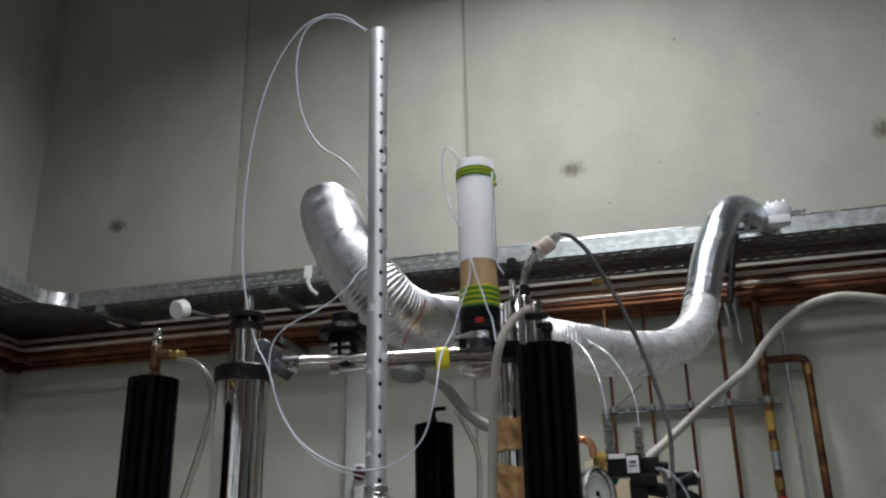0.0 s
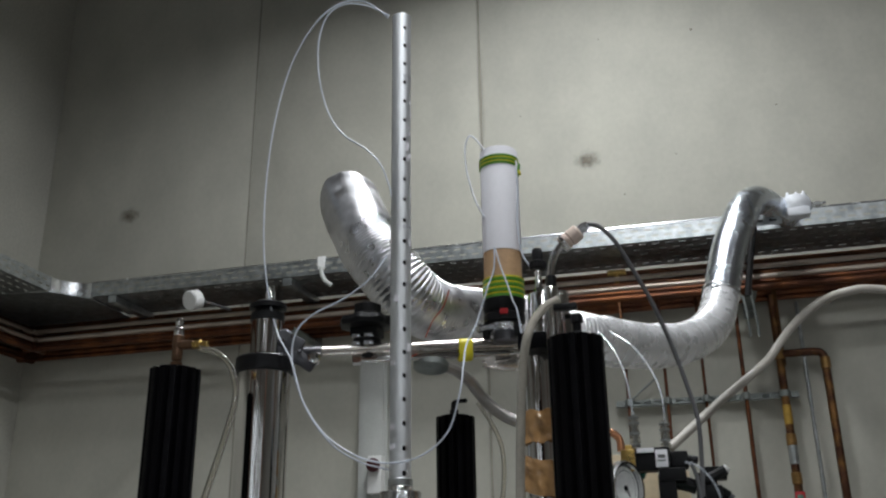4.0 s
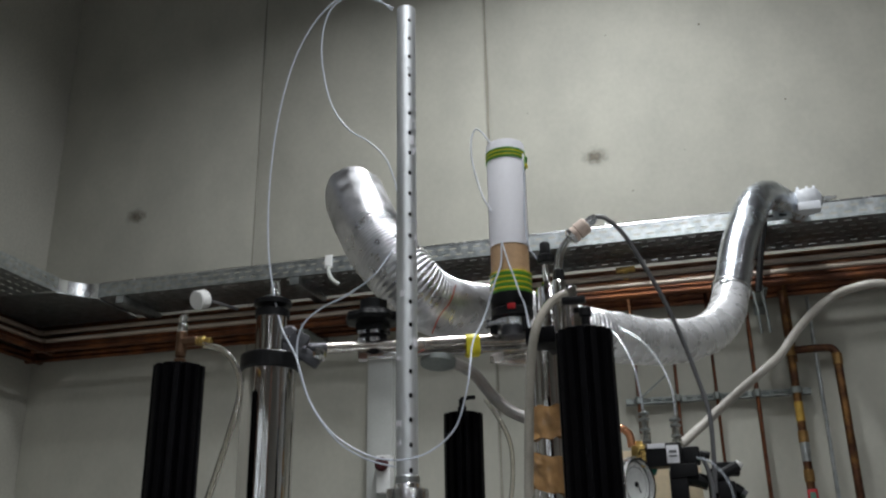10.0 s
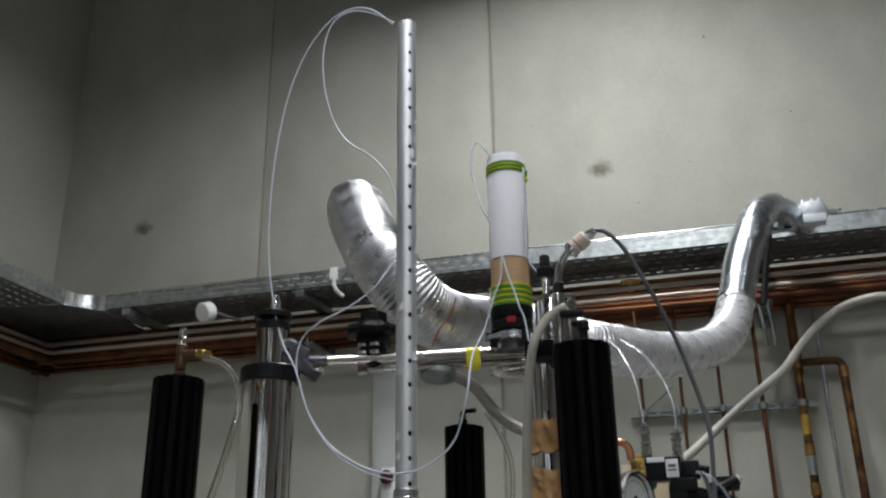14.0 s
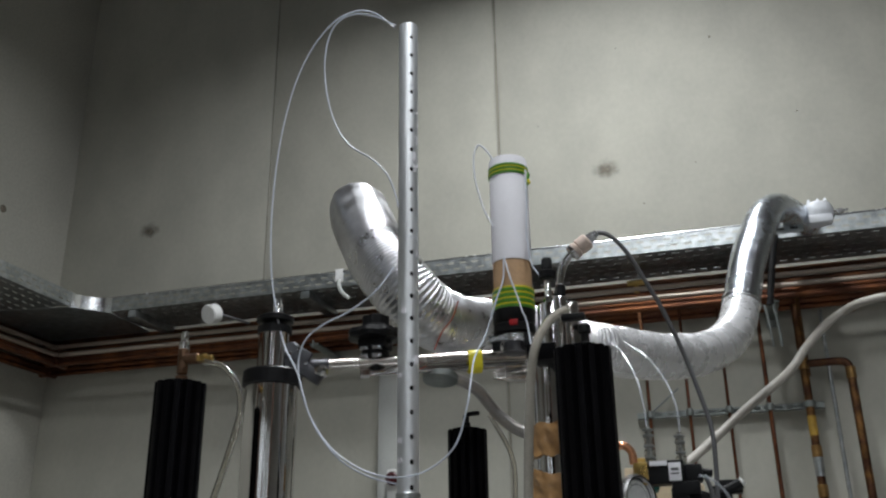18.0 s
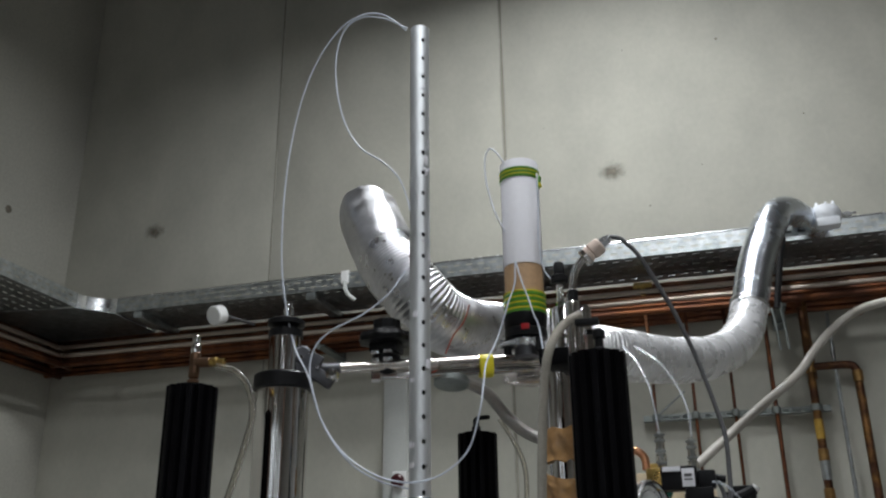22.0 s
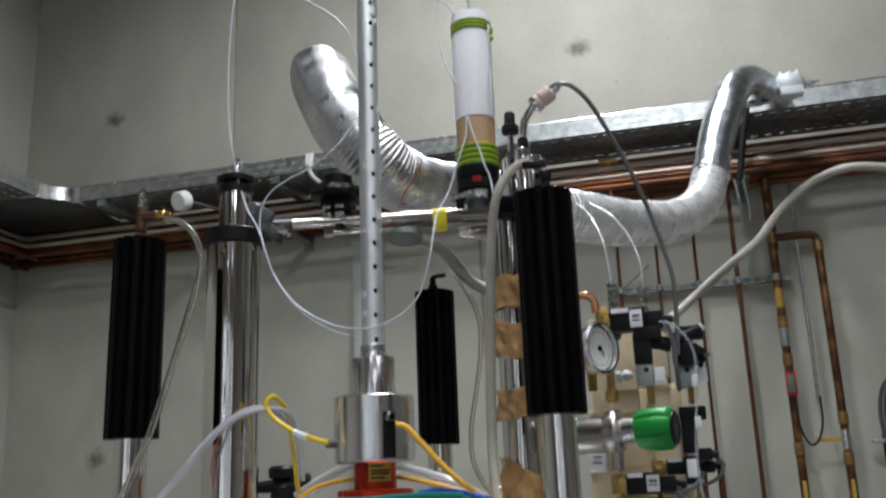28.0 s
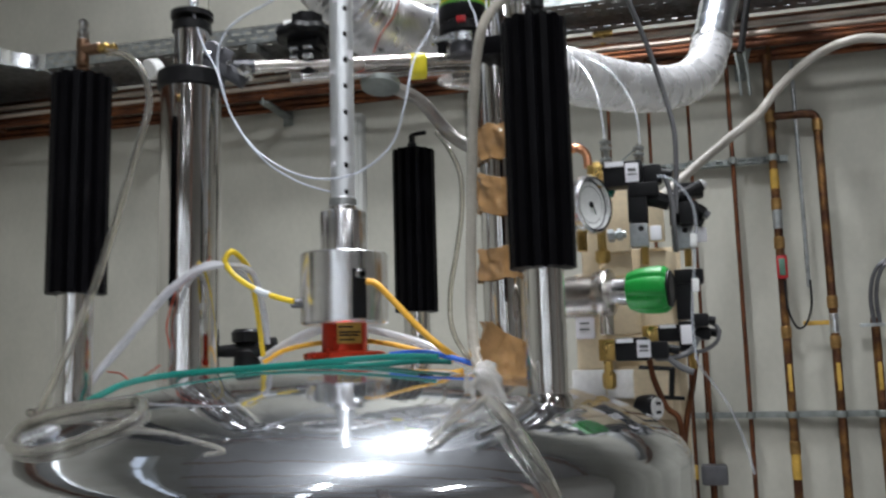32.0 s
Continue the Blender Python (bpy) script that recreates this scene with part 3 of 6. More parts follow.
# The five at y 2.31 are added to darken the gap behind.
PIPES = [(2.24, 2.70, 0.011, COPPER), (2.19, 2.675, 0.009, PALE_PIPE), (2.17, 2.64, 0.011, COPPER), (2.12, 2.612, 0.010, PALE_PIPE), (2.13, 2.594, 0.013, COPPER), (2.10, 2.565, 0.013, COPPER), (2.31, 2.728, 0.016, COPPER), (2.31, 2.685, 0.016, COPPER), (2.31, 2.64, 0.016, COPPER), (2.31, 2.60, 0.016, COPPER), (2.31, 2.578, 0.012, COPPER)]
for y, z, r, m in PIPES:
    x = LEFT_X + (WALL_Y - y)
    k = 0.06
    solid("supply_pipe", Geo().sweep([(2.9, y, z), (1.0, y, z), (-1.0, y, z), (x + k, y, z), (x + k * 0.3, y - k * 0.3, z), (x, y - k, z), (x, 0.5, z), (x, -2.6, z)], r, 10, 6),
          m, "long horizontal copper supply pipe under the tray, rearmost ones added to darken the gap" if m is COPPER else "long horizontal pale metal pipe under the cable tray", "pipe", "pipes under the tray")
for x in (-1.12, -0.25, 0.72, 1.55):
    g = Geo().box((x, 2.225, 2.546), (0.04, 0.25, 0.010), 0.002).rod((x, 2.092, 2.528), (x, 2.092, 2.562), 0.005, 6).box((x, 2.34, 2.60), (0.04, 0.012, 0.18), 0.002)
    solid("pipe_bracket", g, RAIL, "galvanised bracket holding the copper pipes", "bracket", "pipe brackets")


def wall_pipe(x, z0, z1, r, mat, label, y=2.29, group="upright wall pipes"):
    t = thing("wall_pipe", (x, y, z0), label, "pipe", group)
    part("tube", Geo().rod((x, y, z0), (x, y, z1), r, 14), mat, t)
    return t


for x, z1, r in ((0.225, 2.72, 0.006), (0.375, 2.65, 0.006), (0.52, 2.6, 0.006), (0.667, 2.66, 0.008)):
    wall_pipe(x, 0.0, z1, r, COPPER, "thin upright copper pipe on the concrete wall")
for x in (0.53, 0.47):
    wall_pipe(x, 0.0, 1.5, 0.007, COPPER, "thin upright copper pipe on the concrete wall", y=2.275)

# the thick looped pipe with its yellow bands
loop = thing("looped_pipe", (0.885, 2.28, 0.0), "thick tarnished copper pipe loop with yellow marking bands", "pipe")
part("left_leg", Geo().rod((0.806, 2.28, 0.0), (0.806, 2.28, 2.58), 0.015, 16), COPPER_OLD, loop)
part("right_leg", Geo().sweep([(0.806, 2.28, 2.345), (0.85, 2.28, 2.345), (0.93, 2.28, 2.345), (0.958, 2.28, 2.335), (0.966, 2.28, 2.30), (0.966, 2.28, 2.2), (0.966, 2.28, 1.0), (0.966, 2.28, 0.0)], 0.015, 14, 6), COPPER_OLD, loop)
part("marking_band", Geo().rod((0.806, 2.28, 2.075), (0.806, 2.28, 2.15), 0.0158, 14), OCHRE, loop, "ochre marking band")
for x, z in ((0.806, 1.40), (0.966, 1.40)):
    part("marking_strip", Geo().box((x, 2.2645, z), (0.013, 0.003, 0.095), 0.001), OCHRE, loop, "narrow ochre marking strip")
part("marking_band", Geo().rod((0.806, 2.28, 1.05), (0.806, 2.28, 1.15), 0.0158, 14), OCHRE, loop, "ochre marking band")
for x, z in ((0.806, 2.345), (0.806, 2.02), (0.806, 1.88), (0.806, 1.56), (0.966, 2.3), (0.966, 1.66), (0.966, 1.52), (0.806, 1.16)):
    part("fitting", Geo().rod((x, 2.28, z - 0.022), (x, 2.28, z + 0.022), 0.0185, 14), BRAZE, loop, "brazed brass-coloured fitting")
part("sleeve", Geo().rod((0.806, 2.28, 1.93), (0.806, 2.28, 2.02), 0.017, 14), ZINC, loop, "grey sleeve")
part("sight_label", Geo().box((0.806, 2.255, 1.79), (0.036, 0.006, 0.085), 0.006), RED_PLASTIC, loop, "red tag with a green middle")
part("sight_label_window", Geo().box((0.806, 2.251, 1.79), (0.021, 0.004, 0.06), 0.002), TAG_GREEN, loop)
part("coupling", Geo().rod((0.966, 2.28, 1.55), (0.966, 2.28, 1.62), 0.017, 14), ZINC_BRIGHT, loop, "bare silver coupling")
part("earth_tag", Geo().box((0.905, 2.262, 1.588), (0.085, 0.006, 0.016), 0.002), OCHRE, loop, "yellow tag")
part("earth_wire", Geo().sweep([(0.812, 2.26, 1.74), (0.815, 2.25, 1.64), (0.84, 2.25, 1.575), (0.87, 2.25, 1.585), (0.893, 2.25, 1.65), (0.897, 2.265, 1.74)], 0.004, 8), RUBBER, loop, "black looped wire")

wall_pipe(0.895, 1.72, 2.55, 0.007, ZINC, "thin silver steel conduit between copper pipes")
third = wall_pipe(1.10, 0.0, 1.60, 0.015, COPPER_OLD, "thick copper pipe with a yellow band and bent wires")
part("marking_strip", Geo().box((1.10, 2.2745, 1.40), (0.013, 0.003, 0.095), 0.001), OCHRE, third, "narrow ochre marking strip")
part("collar", Geo().box((1.09, 2.28, 1.575), (0.08, 0.03, 0.012), 0.002), ZINC, third)
for dx in (0.0, 0.018):
    part("wire", Geo().sweep([(1.095 + dx, 2.28, 1.58), (1.09 + dx, 2.27, 1.68), (1.115 + dx, 2.26, 1.77), (1.19 + dx, 2.26, 1.82)], 0.0075, 10), CAST_GREY, third, "grey bent flexible conduit")
wall_pipe(0.82, 2.30, 2.62, 0.008, COPPER_OLD, "short upright copper pipe under the tray")


tee2 = thing("pipe_tee", (0.224, 2.2, 2.70), "brass tee joining a thin pipe to the supply pipe", "fitting")
part("body", Geo().rod((0.188, 2.2, 2.705), (0.262, 2.2, 2.705), 0.012, 10).rod((0.224, 2.2, 2.70), (0.224, 2.2, 2.66), 0.010, 6), BRASS, tee2)
part("drop", Geo().sweep([(0.224, 2.2, 2.67), (0.224, 2.205, 2.60), (0.225, 2.25, 2.52), (0.225, 2.29, 2.45)], 0.006, 10), COPPER_BRIGHT, tee2, "thin copper drop")
wv = thing("wall_valve", (0.50, 2.25, 1.06), "small grey wall valve with a yellow tag", "valve")
part("body", Geo().box((0.53, 2.26, 1.07), (0.09, 0.07, 0.07), 0.01), CAST_GREY, wv)
part("tag", Geo().box((0.465, 2.24, 1.08), (0.02, 0.02, 0.05), 0.003), OCHRE, wv, "yellow tag")


def strut(x0, x1, y, z, label, rows, h=0.028):
    t = thing("mounting_rail", ((x0 + x1) / 2, y, z), label, "rail", "mounting rails")
    g = sheet((x0, y, z - h / 2), (1, 0, 0), (0, 0, 1), x1 - x0, h, rows, 0.04, 0.027, 0.010)
    g.box(((x0 + x1) / 2, y + 0.012, z + h / 2), (x1 - x0, 0.026, 0.002)).box(((x0 + x1) / 2, y + 0.012, z - h / 2), (x1 - x0, 0.026, 0.002))
    part("channel", g, RAIL, t)
    part("channel_back", Geo().box(((x0 + x1) / 2, y + 0.022, z), (x1 - x0, 0.002, h - 0.004)), ZINC, t)
    return t


rail = strut(0.175, 0.86, 2.305, 2.193, "slotted galvanised rail holding upright pipes", (0.0105,), 0.021)
for x, r in ((0.225, 0.006), (0.375, 0.006), (0.52, 0.006), (0.667, 0.008), (0.806, 0.015)):
    part("pipe_clip", Geo().rod((x, 2.285, 2.18), (x, 2.285, 2.206), r + 0.007, 12).box((x, 2.30, 2.193), (0.03, 0.012, 0.02), 0.002), RAIL, rail, "steel pipe clip")
rail = strut(0.46, 2.0, 2.31, 1.272, "plain galvanised rail holding upright pipes", (), 0.019)
for x, r in ((0.53, 0.007), (0.667, 0.008), (0.806, 0.015), (0.966, 0.015), (1.10, 0.015)):
    part("pipe_clip", Geo().rod((x, 2.285, 1.26), (x, 2.285, 1.284), r + 0.007, 12).box((x, 2.30, 1.272), (0.03, 0.012, 0.02), 0.002), RAIL, rail, "steel pipe clip")

solid("brace_rod", Geo().rod((0.214, 2.300, 2.188), (0.341, 2.300, 2.291), 0.004, 8), RAIL, "thin slanted steel rod above the rail", "rod")
trunk = thing("cable_trunking", (-0.846, 2.32, 0.0), "upright pale grey cable trunking on the concrete wall", "trunking")
part("body", Geo().box((-0.836, 2.32, 1.26), (0.125, 0.06, 2.52), 0.004), GREY_PVC, trunk)
part("cover", Geo().box((-0.836, 2.287, 1.25), (0.095, 0.01, 2.48), 0.003), GREY_PVC, trunk)
stop = thing("emergency_switch", (-0.83, 2.25, 1.95), "white switch box with a dark red mushroom button", "switch")
part("box", Geo().box((-0.806, 2.255, 1.955), (0.060, 0.055, 0.15), 0.005), WHITE_PVC, stop)
part("button", Geo().lathe([(0.014, 0), (0.016, 0.012), (0.028, 0.014), (0.028, 0.026), (0.018, 0.034)], (-0.804, 2.228, 1.990), (0, -1, 0), 20), BUTTON_RED, stop, "dark red mushroom button")

cap = thing("wall_lamp_cap", (-1.50, 1.90, 2.65), "white round plastic cap on a thin grey arm", "cap")
part("cap", Geo().lathe([(0.030, 0), (0.041, 0.004), (0.041, 0.045), (0.036, 0.05)], (-1.492, 1.925, 2.668), (-0.25, -0.9, -0.35), 26), WHITE_PVC, cap)
part("arm", Geo().rod((-1.49, 1.925, 2.668), (-1.43, 2.10, 2.668), 0.006, 10), CABLE_GREY, cap)
strap = thing("white_strap", (-0.965, 1.985, 2.74), "flat white plastic strap over the cable tray", "strap")
part("band", Geo().box((-0.965, 1.983, 2.797), (0.034, 0.004, 0.056), 0.0015).box((-0.965, 2.01, 2.823), (0.034, 0.056, 0.004), 0.0015), WHITE_PVC, strap)
part("tail", Geo().sweep([(-0.965, 1.982, 2.776), (-0.960, 1.978, 2.745), (-0.944, 1.974, 2.715), (-0.915, 1.978, 2.690)], 0.009, 8), GREY_PVC, strap, "pale curled strap tail")


# ---- the polished vessel ----
vessel = thing("vessel", (0, 0, 0), "polished stainless steel vessel with a shallow domed lid", "vessel")


def dome_z(r):
    return 1.325 + 0.130 * math.sqrt(max(0.0, 1 - (r / 0.445) ** 2))


profile = [(0.001, 1.455)] + [(0.445 * math.sin(radians(a)), 1.325 + 0.130 * math.cos(radians(a))) for a in range(2, 91, 2)]
part("dome", Geo().lathe(list(reversed(profile)), (0, 0, 0), seg=96), DOME, vessel, "mirror-polished domed lid", 60)
zk = profile[-1][1]
part("shell", Geo().lathe([(0.43, 0.12), (0.445, 0.14), (0.445, zk)], (0, 0, 0), seg=96), DOME, vessel, "polished cylindrical shell", 60)
part("foot", Geo().lathe([(0.40, 0), (0.42, 0.01), (0.42, 0.12)], (0, 0, 0), seg=64), RUBBER, vessel)

# three posts with finned black cylinders
FINS = 14


def fin(a):
    u = (a * FINS / (2 * math.pi)) % 1.0
    return 0.72 + 0.28 * min(1.0, max(0.0, 2.2 * math.sin(math.pi * u) - 0.5))


def heat_post(x, y):
    t = thing("finned_post", (x, y, dome_z(0.335)), "black finned cylinder on a polished steel post", "heat sink", "finned posts on the vessel")
    z = dome_z(0.335)
    part("post", Geo().rod((x, y, z - 0.02), (x, y, 1.57), 0.0228, 32), STEEL, t, "polished steel post")
    part("foot_ring", Geo().lathe([(0.028, -0.012), (0.027, 0.0), (0.0235, 0.006)], (x, y, z), seg=32), STEEL, t)
    g = Geo()
    g.lathe([(0.0375, 0), (0.0375, 0.286)], (x, y, 1.554), seg=FINS * 12, wobble=fin)
    part("finned_cylinder", g, BLACK_FIN, t, "black anodised finned cylinder", 25)
    part("core", Geo().lathe([(0.026, 0), (0.026, 0.003), (0.02, 0.004)], (x, y, 1.84), seg=24), BLACK, t)
    return t


post = heat_post(-0.306, -0.153)
copy_thing(post, Matrix.Translation((0.294, -0.156, dome_z(0.335))))
copy_thing(post, Matrix.Translation((-0.001, 0.359, dome_z(0.335) - 0.005)))

# brass tee and clear hose on the first post
tee = thing("brass_tee", (-0.306, -0.153, 1.842), "brass tee fitting with a steel tip on a finned cylinder", "fitting")
x, y = -0.306, -0.153
part("nut", Geo().lathe([(0.007, 0), (0.010, 0.002), (0.010, 0.009), (0.006, 0.011), (0.009, 0.014), (0.009, 0.020), (0.006, 0.022)], (x, y, 1.842), seg=6), BRONZE, tee)
part("body", Geo().rod((x, y, 1.862), (x, y, 1.893), 0.0082, 16).rod((x, y, 1.878), (x + 0.03, y - 0.004, 1.876), 0.0075, 16), BRONZE, tee)
part("tip", Geo().lathe([(0.0068, 0), (0.0075, 0.003), (0.0075, 0.013), (0.005, 0.016), (0.006, 0.019), (0.006, 0.027), (0.0035, 0.03)], (x, y, 1.891), seg=16), STEEL, tee, "steel tip")
part("hose_nut", Geo().rod((x + 0.028, y - 0.004, 1.876), (x + 0.043, y - 0.006, 1.875), 0.007, 6).rod((x + 0.041, y - 0.006, 1.875), (x + 0.054, y - 0.007, 1.874), 0.0048, 12), BRASS, tee, "brass hose nut")
clear_hose("clear_hose", [(-0.262, -0.165, 1.867), (-0.232, -0.165, 1.858), (-0.208, -0.165, 1.833), (-0.198, -0.165, 1.794), (-0.198, -0.180, 1.748), (-0.217, -0.190, 1.664), (-0.245, -0.195, 1.569), (-0.283, -0.195, 1.484), (-0.315, -0.200, 1.414), (-0.309, -0.240, 1.382)], 0.0048, "clear plastic hose hanging from the brass tee")
clear_hose("coiled_hose", [(-0.313, -0.215, 1.401), (-0.255, -0.231, 1.413), (-0.173, -0.274, 1.420), (-0.125, -0.292, 1.422), (-0.097, -0.326, 1.415), (-0.093, -0.361, 1.402), (-0.120, -0.377, 1.390), (-0.155, -0.382, 1.380), (-0.206, -0.365, 1.375), (-0.260, -0.320, 1.380), (-0.314, -0.228, 1.395), (-0.239, -0.262, 1.409), (-0.164, -0.287, 1.418), (-0.120, -0.303, 1.419)], 0.0055, "clear plastic hose coiled on the domed lid")
clear_hose("falling_hose", [(-0.318, -0.215, 1.408), (-0.352, -0.150, 1.410), (-0.389, -0.100, 1.404), (-0.431, -0.100, 1.367), (-0.464, -0.100, 1.336), (-0.486, -0.100, 1.290), (-0.498, -0.100, 1.15), (-0.49, -0.10, 0.6)], 0.0052, "clear plastic hose falling off the domed lid")
# Ridged silver rod shaped in place of glare on the coiled hose.
solid("hose_connector", Geo().lathe([(0.004, 0)] + [(0.0075 + 0.0016 * (k % 2), 0.003 + 0.0036 * k) for k in range(11)] + [(0.004, 0.045)], (-0.221, -0.348, 1.383), (0.95, 0, 0.28), 14), ZINC_BRIGHT, "crinkled silver rod put in for the glare on the coil", "connector")

# lever valve on the rear post
lx, ly, lz = -0.003, 0.359, 1.837
lever = thing("lever_valve", (lx, ly, lz), "small black lever valve on a finned cylinder", "valve")
part("stem", Geo().lathe([(0.012, 0), (0.012, 0.004), (0.0085, 0.005), (0.0085, 0.012), (0.006, 0.014), (0.006, 0.026)], (lx, ly, lz), seg=16), BLACK, lever)
part("lever", Geo().sweep([(lx - 0.002, ly, lz + 0.020), (lx, ly, lz + 0.027), (lx + 0.010, ly - 0.003, lz + 0.0285), (lx + 0.027, ly - 0.008, lz + 0.028)], 0.0042, 8), BLACK, lever, "bent black lever")



# ---- tall steel column ----
cx, cy = -0.234, 0.0
col = thing("steel_column", (cx, cy, 1.43), "tall polished steel column with a black clamp ring", "column")
part("lower_tube", Geo().lathe([(0.043, 0), (0.043, 0.442), (0.040, 0.445)], (cx, cy, 1.42), seg=48), STEEL, col)
part("clamp_ring", Geo().lathe([(0.044, 0), (0.048, 0.002), (0.048, 0.024), (0.045, 0.027)], (cx, cy, 1.860), seg=48), BLACK, col, "black rubber clamp ring")
part("upper_tube", Geo().lathe([(0.026, 0), (0.026, 0.075)], (cx, cy, 1.882), seg=40), STEEL, col)
part("black_head", Geo().lathe([(0.0285, 0), (0.0285, 0.012), (0.020, 0.014), (0.020, 0.019), (0.031, 0.021), (0.031, 0.029), (0.022, 0.033), (0.012, 0.035)], (cx, cy, 1.950), seg=32), BLACK, col, "black plastic head")
part("top_pin", Geo().lathe([(0.006, 0), (0.008, 0.002), (0.008, 0.018), (0.006, 0.021), (0.006, 0.027), (0.003, 0.029)], (cx + 0.003, cy, 1.984), seg=12), STEEL, col, "steel tip")

# clamp between the column and the cross pipe
P0, P1 = Vector((-0.234, 0.0, 1.895)), Vector((0.205, 0.205, 1.932))
PD = (P1 - P0).normalized()
grip = thing("pipe_clamp", tuple(P0 + PD * 0.06), "grey bolted clamp joining the column and cross pipe", "clamp")
a = P0 + PD * 0.062
part("jaw", Geo().box(a + Vector((-0.022, -0.014, -0.004)), (0.040, 0.026, 0.042), 0.006, pose(0, 0, 0, 6, -24, 26)), CAST_BRIGHT, grip)
part("cap_jaw", Geo().box(a + Vector((-0.008, -0.022, 0.008)), (0.030, 0.016, 0.030), 0.005, pose(0, 0, 0, 4, 28, 20)), CAST_BRIGHT, grip)
part("neck", Geo().rod(P0 + PD * 0.03, a + PD * 0.03, 0.010, 16), CAST_BRIGHT, grip)
part("round_ear", Geo().lathe([(0.013, 0), (0.016, 0.003), (0.016, 0.010), (0.012, 0.013)], a + Vector((-0.026, -0.020, 0.018)), (0.25, -1, 0.1), 28), CAST_BRIGHT, grip, "round cast ear")
part("lower_arm", Geo().box(a + Vector((0.004, -0.018, -0.016)), (0.052, 0.014, 0.022), 0.005, pose(0, 0, 0, 0, 34, 20)), CAST_BRIGHT, grip, "slanted cast arm")
part("hex_knob", Geo().lathe([(0.006, 0), (0.0095, 0.002), (0.0095, 0.012), (0.005, 0.015)], a + Vector((0.026, -0.022, -0.018)), (0.4, -0.9, 0), 6), STEEL, grip, "bright hexagon bolt")
for bx, bz in ((-0.026, 0.013), (-0.008, 0.019), (-0.022, -0.012), (0.004, -0.006)):
    part("bolt", Geo().rod(a + Vector((bx, -0.026, bz)), a + Vector((bx + 0.003, -0.034, bz + 0.001)), 0.0036, 6), STEEL, grip, "bright bolt")
part("nut", Geo().lathe([(0.007, 0), (0.0105, 0.002), (0.0105, 0.011), (0.007, 0.014)], a + PD * 0.020 + Vector((0, -0.016, -0.016)), PD, 6), STEEL, grip, "bright steel nut")
cross = thing("cross_pipe", tuple(P0 + PD * 0.25), "thin polished steel cross pipe with yellow tape", "pipe")
part("tube", Geo().rod(P0 + PD * 0.08, P1, 0.0095, 20), BRUSHED, cross)
DOWN = Vector((0, 0.003, -0.0165))
part("lower_tube", Geo().rod(P0 + PD * 0.145 + DOWN, P0 + PD * 0.455 + DOWN, 0.0066, 20), STEEL, cross, "second parallel steel tube")
for k, r in ((0.15, 0.0095), (0.448, 0.0095)):
    part("tube_nut", Geo().rod(P0 + PD * (k - 0.008) + DOWN, P0 + PD * (k + 0.008) + DOWN, r, 6), STEEL, cross)
part("bulb", Geo().lathe([(0.006, 0), (0.010, 0.012), (0.0155, 0.045), (0.0165, 0.075), (0.012, 0.092), (0.006, 0.096)], P0 + PD * 0.365 + Vector((0, 0.016, -0.030)), PD, 24), BRUSHED, cross, "silver tapered sleeve")
tape_ring = []
side_u = PD.cross(Vector((0, 0, 1))).normalized()
for run in (0.326, 0.328, 0.348, 0.350):
    grow = 0.0 if run in (0.326, 0.350) else 0.0012
    for i in range(32):
        a = 2 * math.pi * i / 32
        c = P0 + PD * run + (DOWN if math.sin(a) < 0 else Vector((0, 0, 0)))
        tape_ring.append(c + side_u * math.cos(a) * (0.0105 + grow) + Vector((0, 0, 1)) * math.sin(a) * (0.0105 + grow))
part("tape", Geo().add(tape_ring, [(32 * j + i, 32 * j + (i + 1) % 32, 32 * j + 32 + (i + 1) % 32, 32 * j + 32 + i) for j in range(3) for i in range(32)]), TAPE_YELLOW, cross, "yellow adhesive tape")
low = P0 + PD * 0.272 + Vector((0, 0.024, -0.027))
part("lower_flange", Geo().lathe([(0.018, -0.010), (0.030, -0.006), (0.031, 0.003), (0.018, 0.010)], low, (0, 0.2, 1), 28), RAIL, cross, "dark flange under the pipe")

# black hand wheel valve on the cross pipe
k = P0 + PD * 0.165
wheel = thing("hand_valve", tuple(k), "black plastic hand wheel valve with a steel body", "valve")
kx, ky, kz = k.x, k.y + 0.01, k.z - 0.020
part("body", Geo().lathe([(0.014, 0), (0.017, 0.01), (0.017, 0.022), (0.024, 0.024), (0.024, 0.034), (0.018, 0.036)], (kx, ky, kz + 0.005), seg=20), BLACK, wheel)
part("neck", Geo().rod((kx + 0.004, ky, kz + 0.006), (kx + 0.004, ky, kz + 0.03), 0.010, 14), STEEL, wheel)
for dx in (-0.014, 0.008):
    for dz in (0.028, 0.041):
        part("bolt", Geo().box((kx + dx + 0.003, ky - 0.022, kz + dz), (0.014, 0.01, 0.006), 0.001), ZINC_BRIGHT, wheel, "bright bolt head")
part("bonnet", Geo().box((kx, ky, kz + 0.052), (0.05, 0.042, 0.02), 0.005), BLACK, wheel)
part("hand_wheel", Geo().lathe([(0.026, 0), (0.044, 0.003), (0.047, 0.010), (0.044, 0.018), (0.028, 0.022), (0.023, 0.027), (0.023, 0.042), (0.016, 0.045)], (kx, ky, kz + 0.058), seg=48, wobble=lambda a: 1 + 0.06 * math.cos(8 * a)), BLACK, wheel, "lobed black hand wheel")

# ---- paper-covered cylinder ----
wx, wy = 0.143, 0.145
pot = thing("paper_cylinder", (wx, wy, 1.92), "white paper cylinder banded with green tape", "cylinder")
part("stub", Geo().lathe([(0.018, 0), (0.021, 0.002), (0.021, 0.016), (0.026, 0.018)], (wx, wy, 1.920), seg=28), CAST_GREY, pot, "dark steel stub")
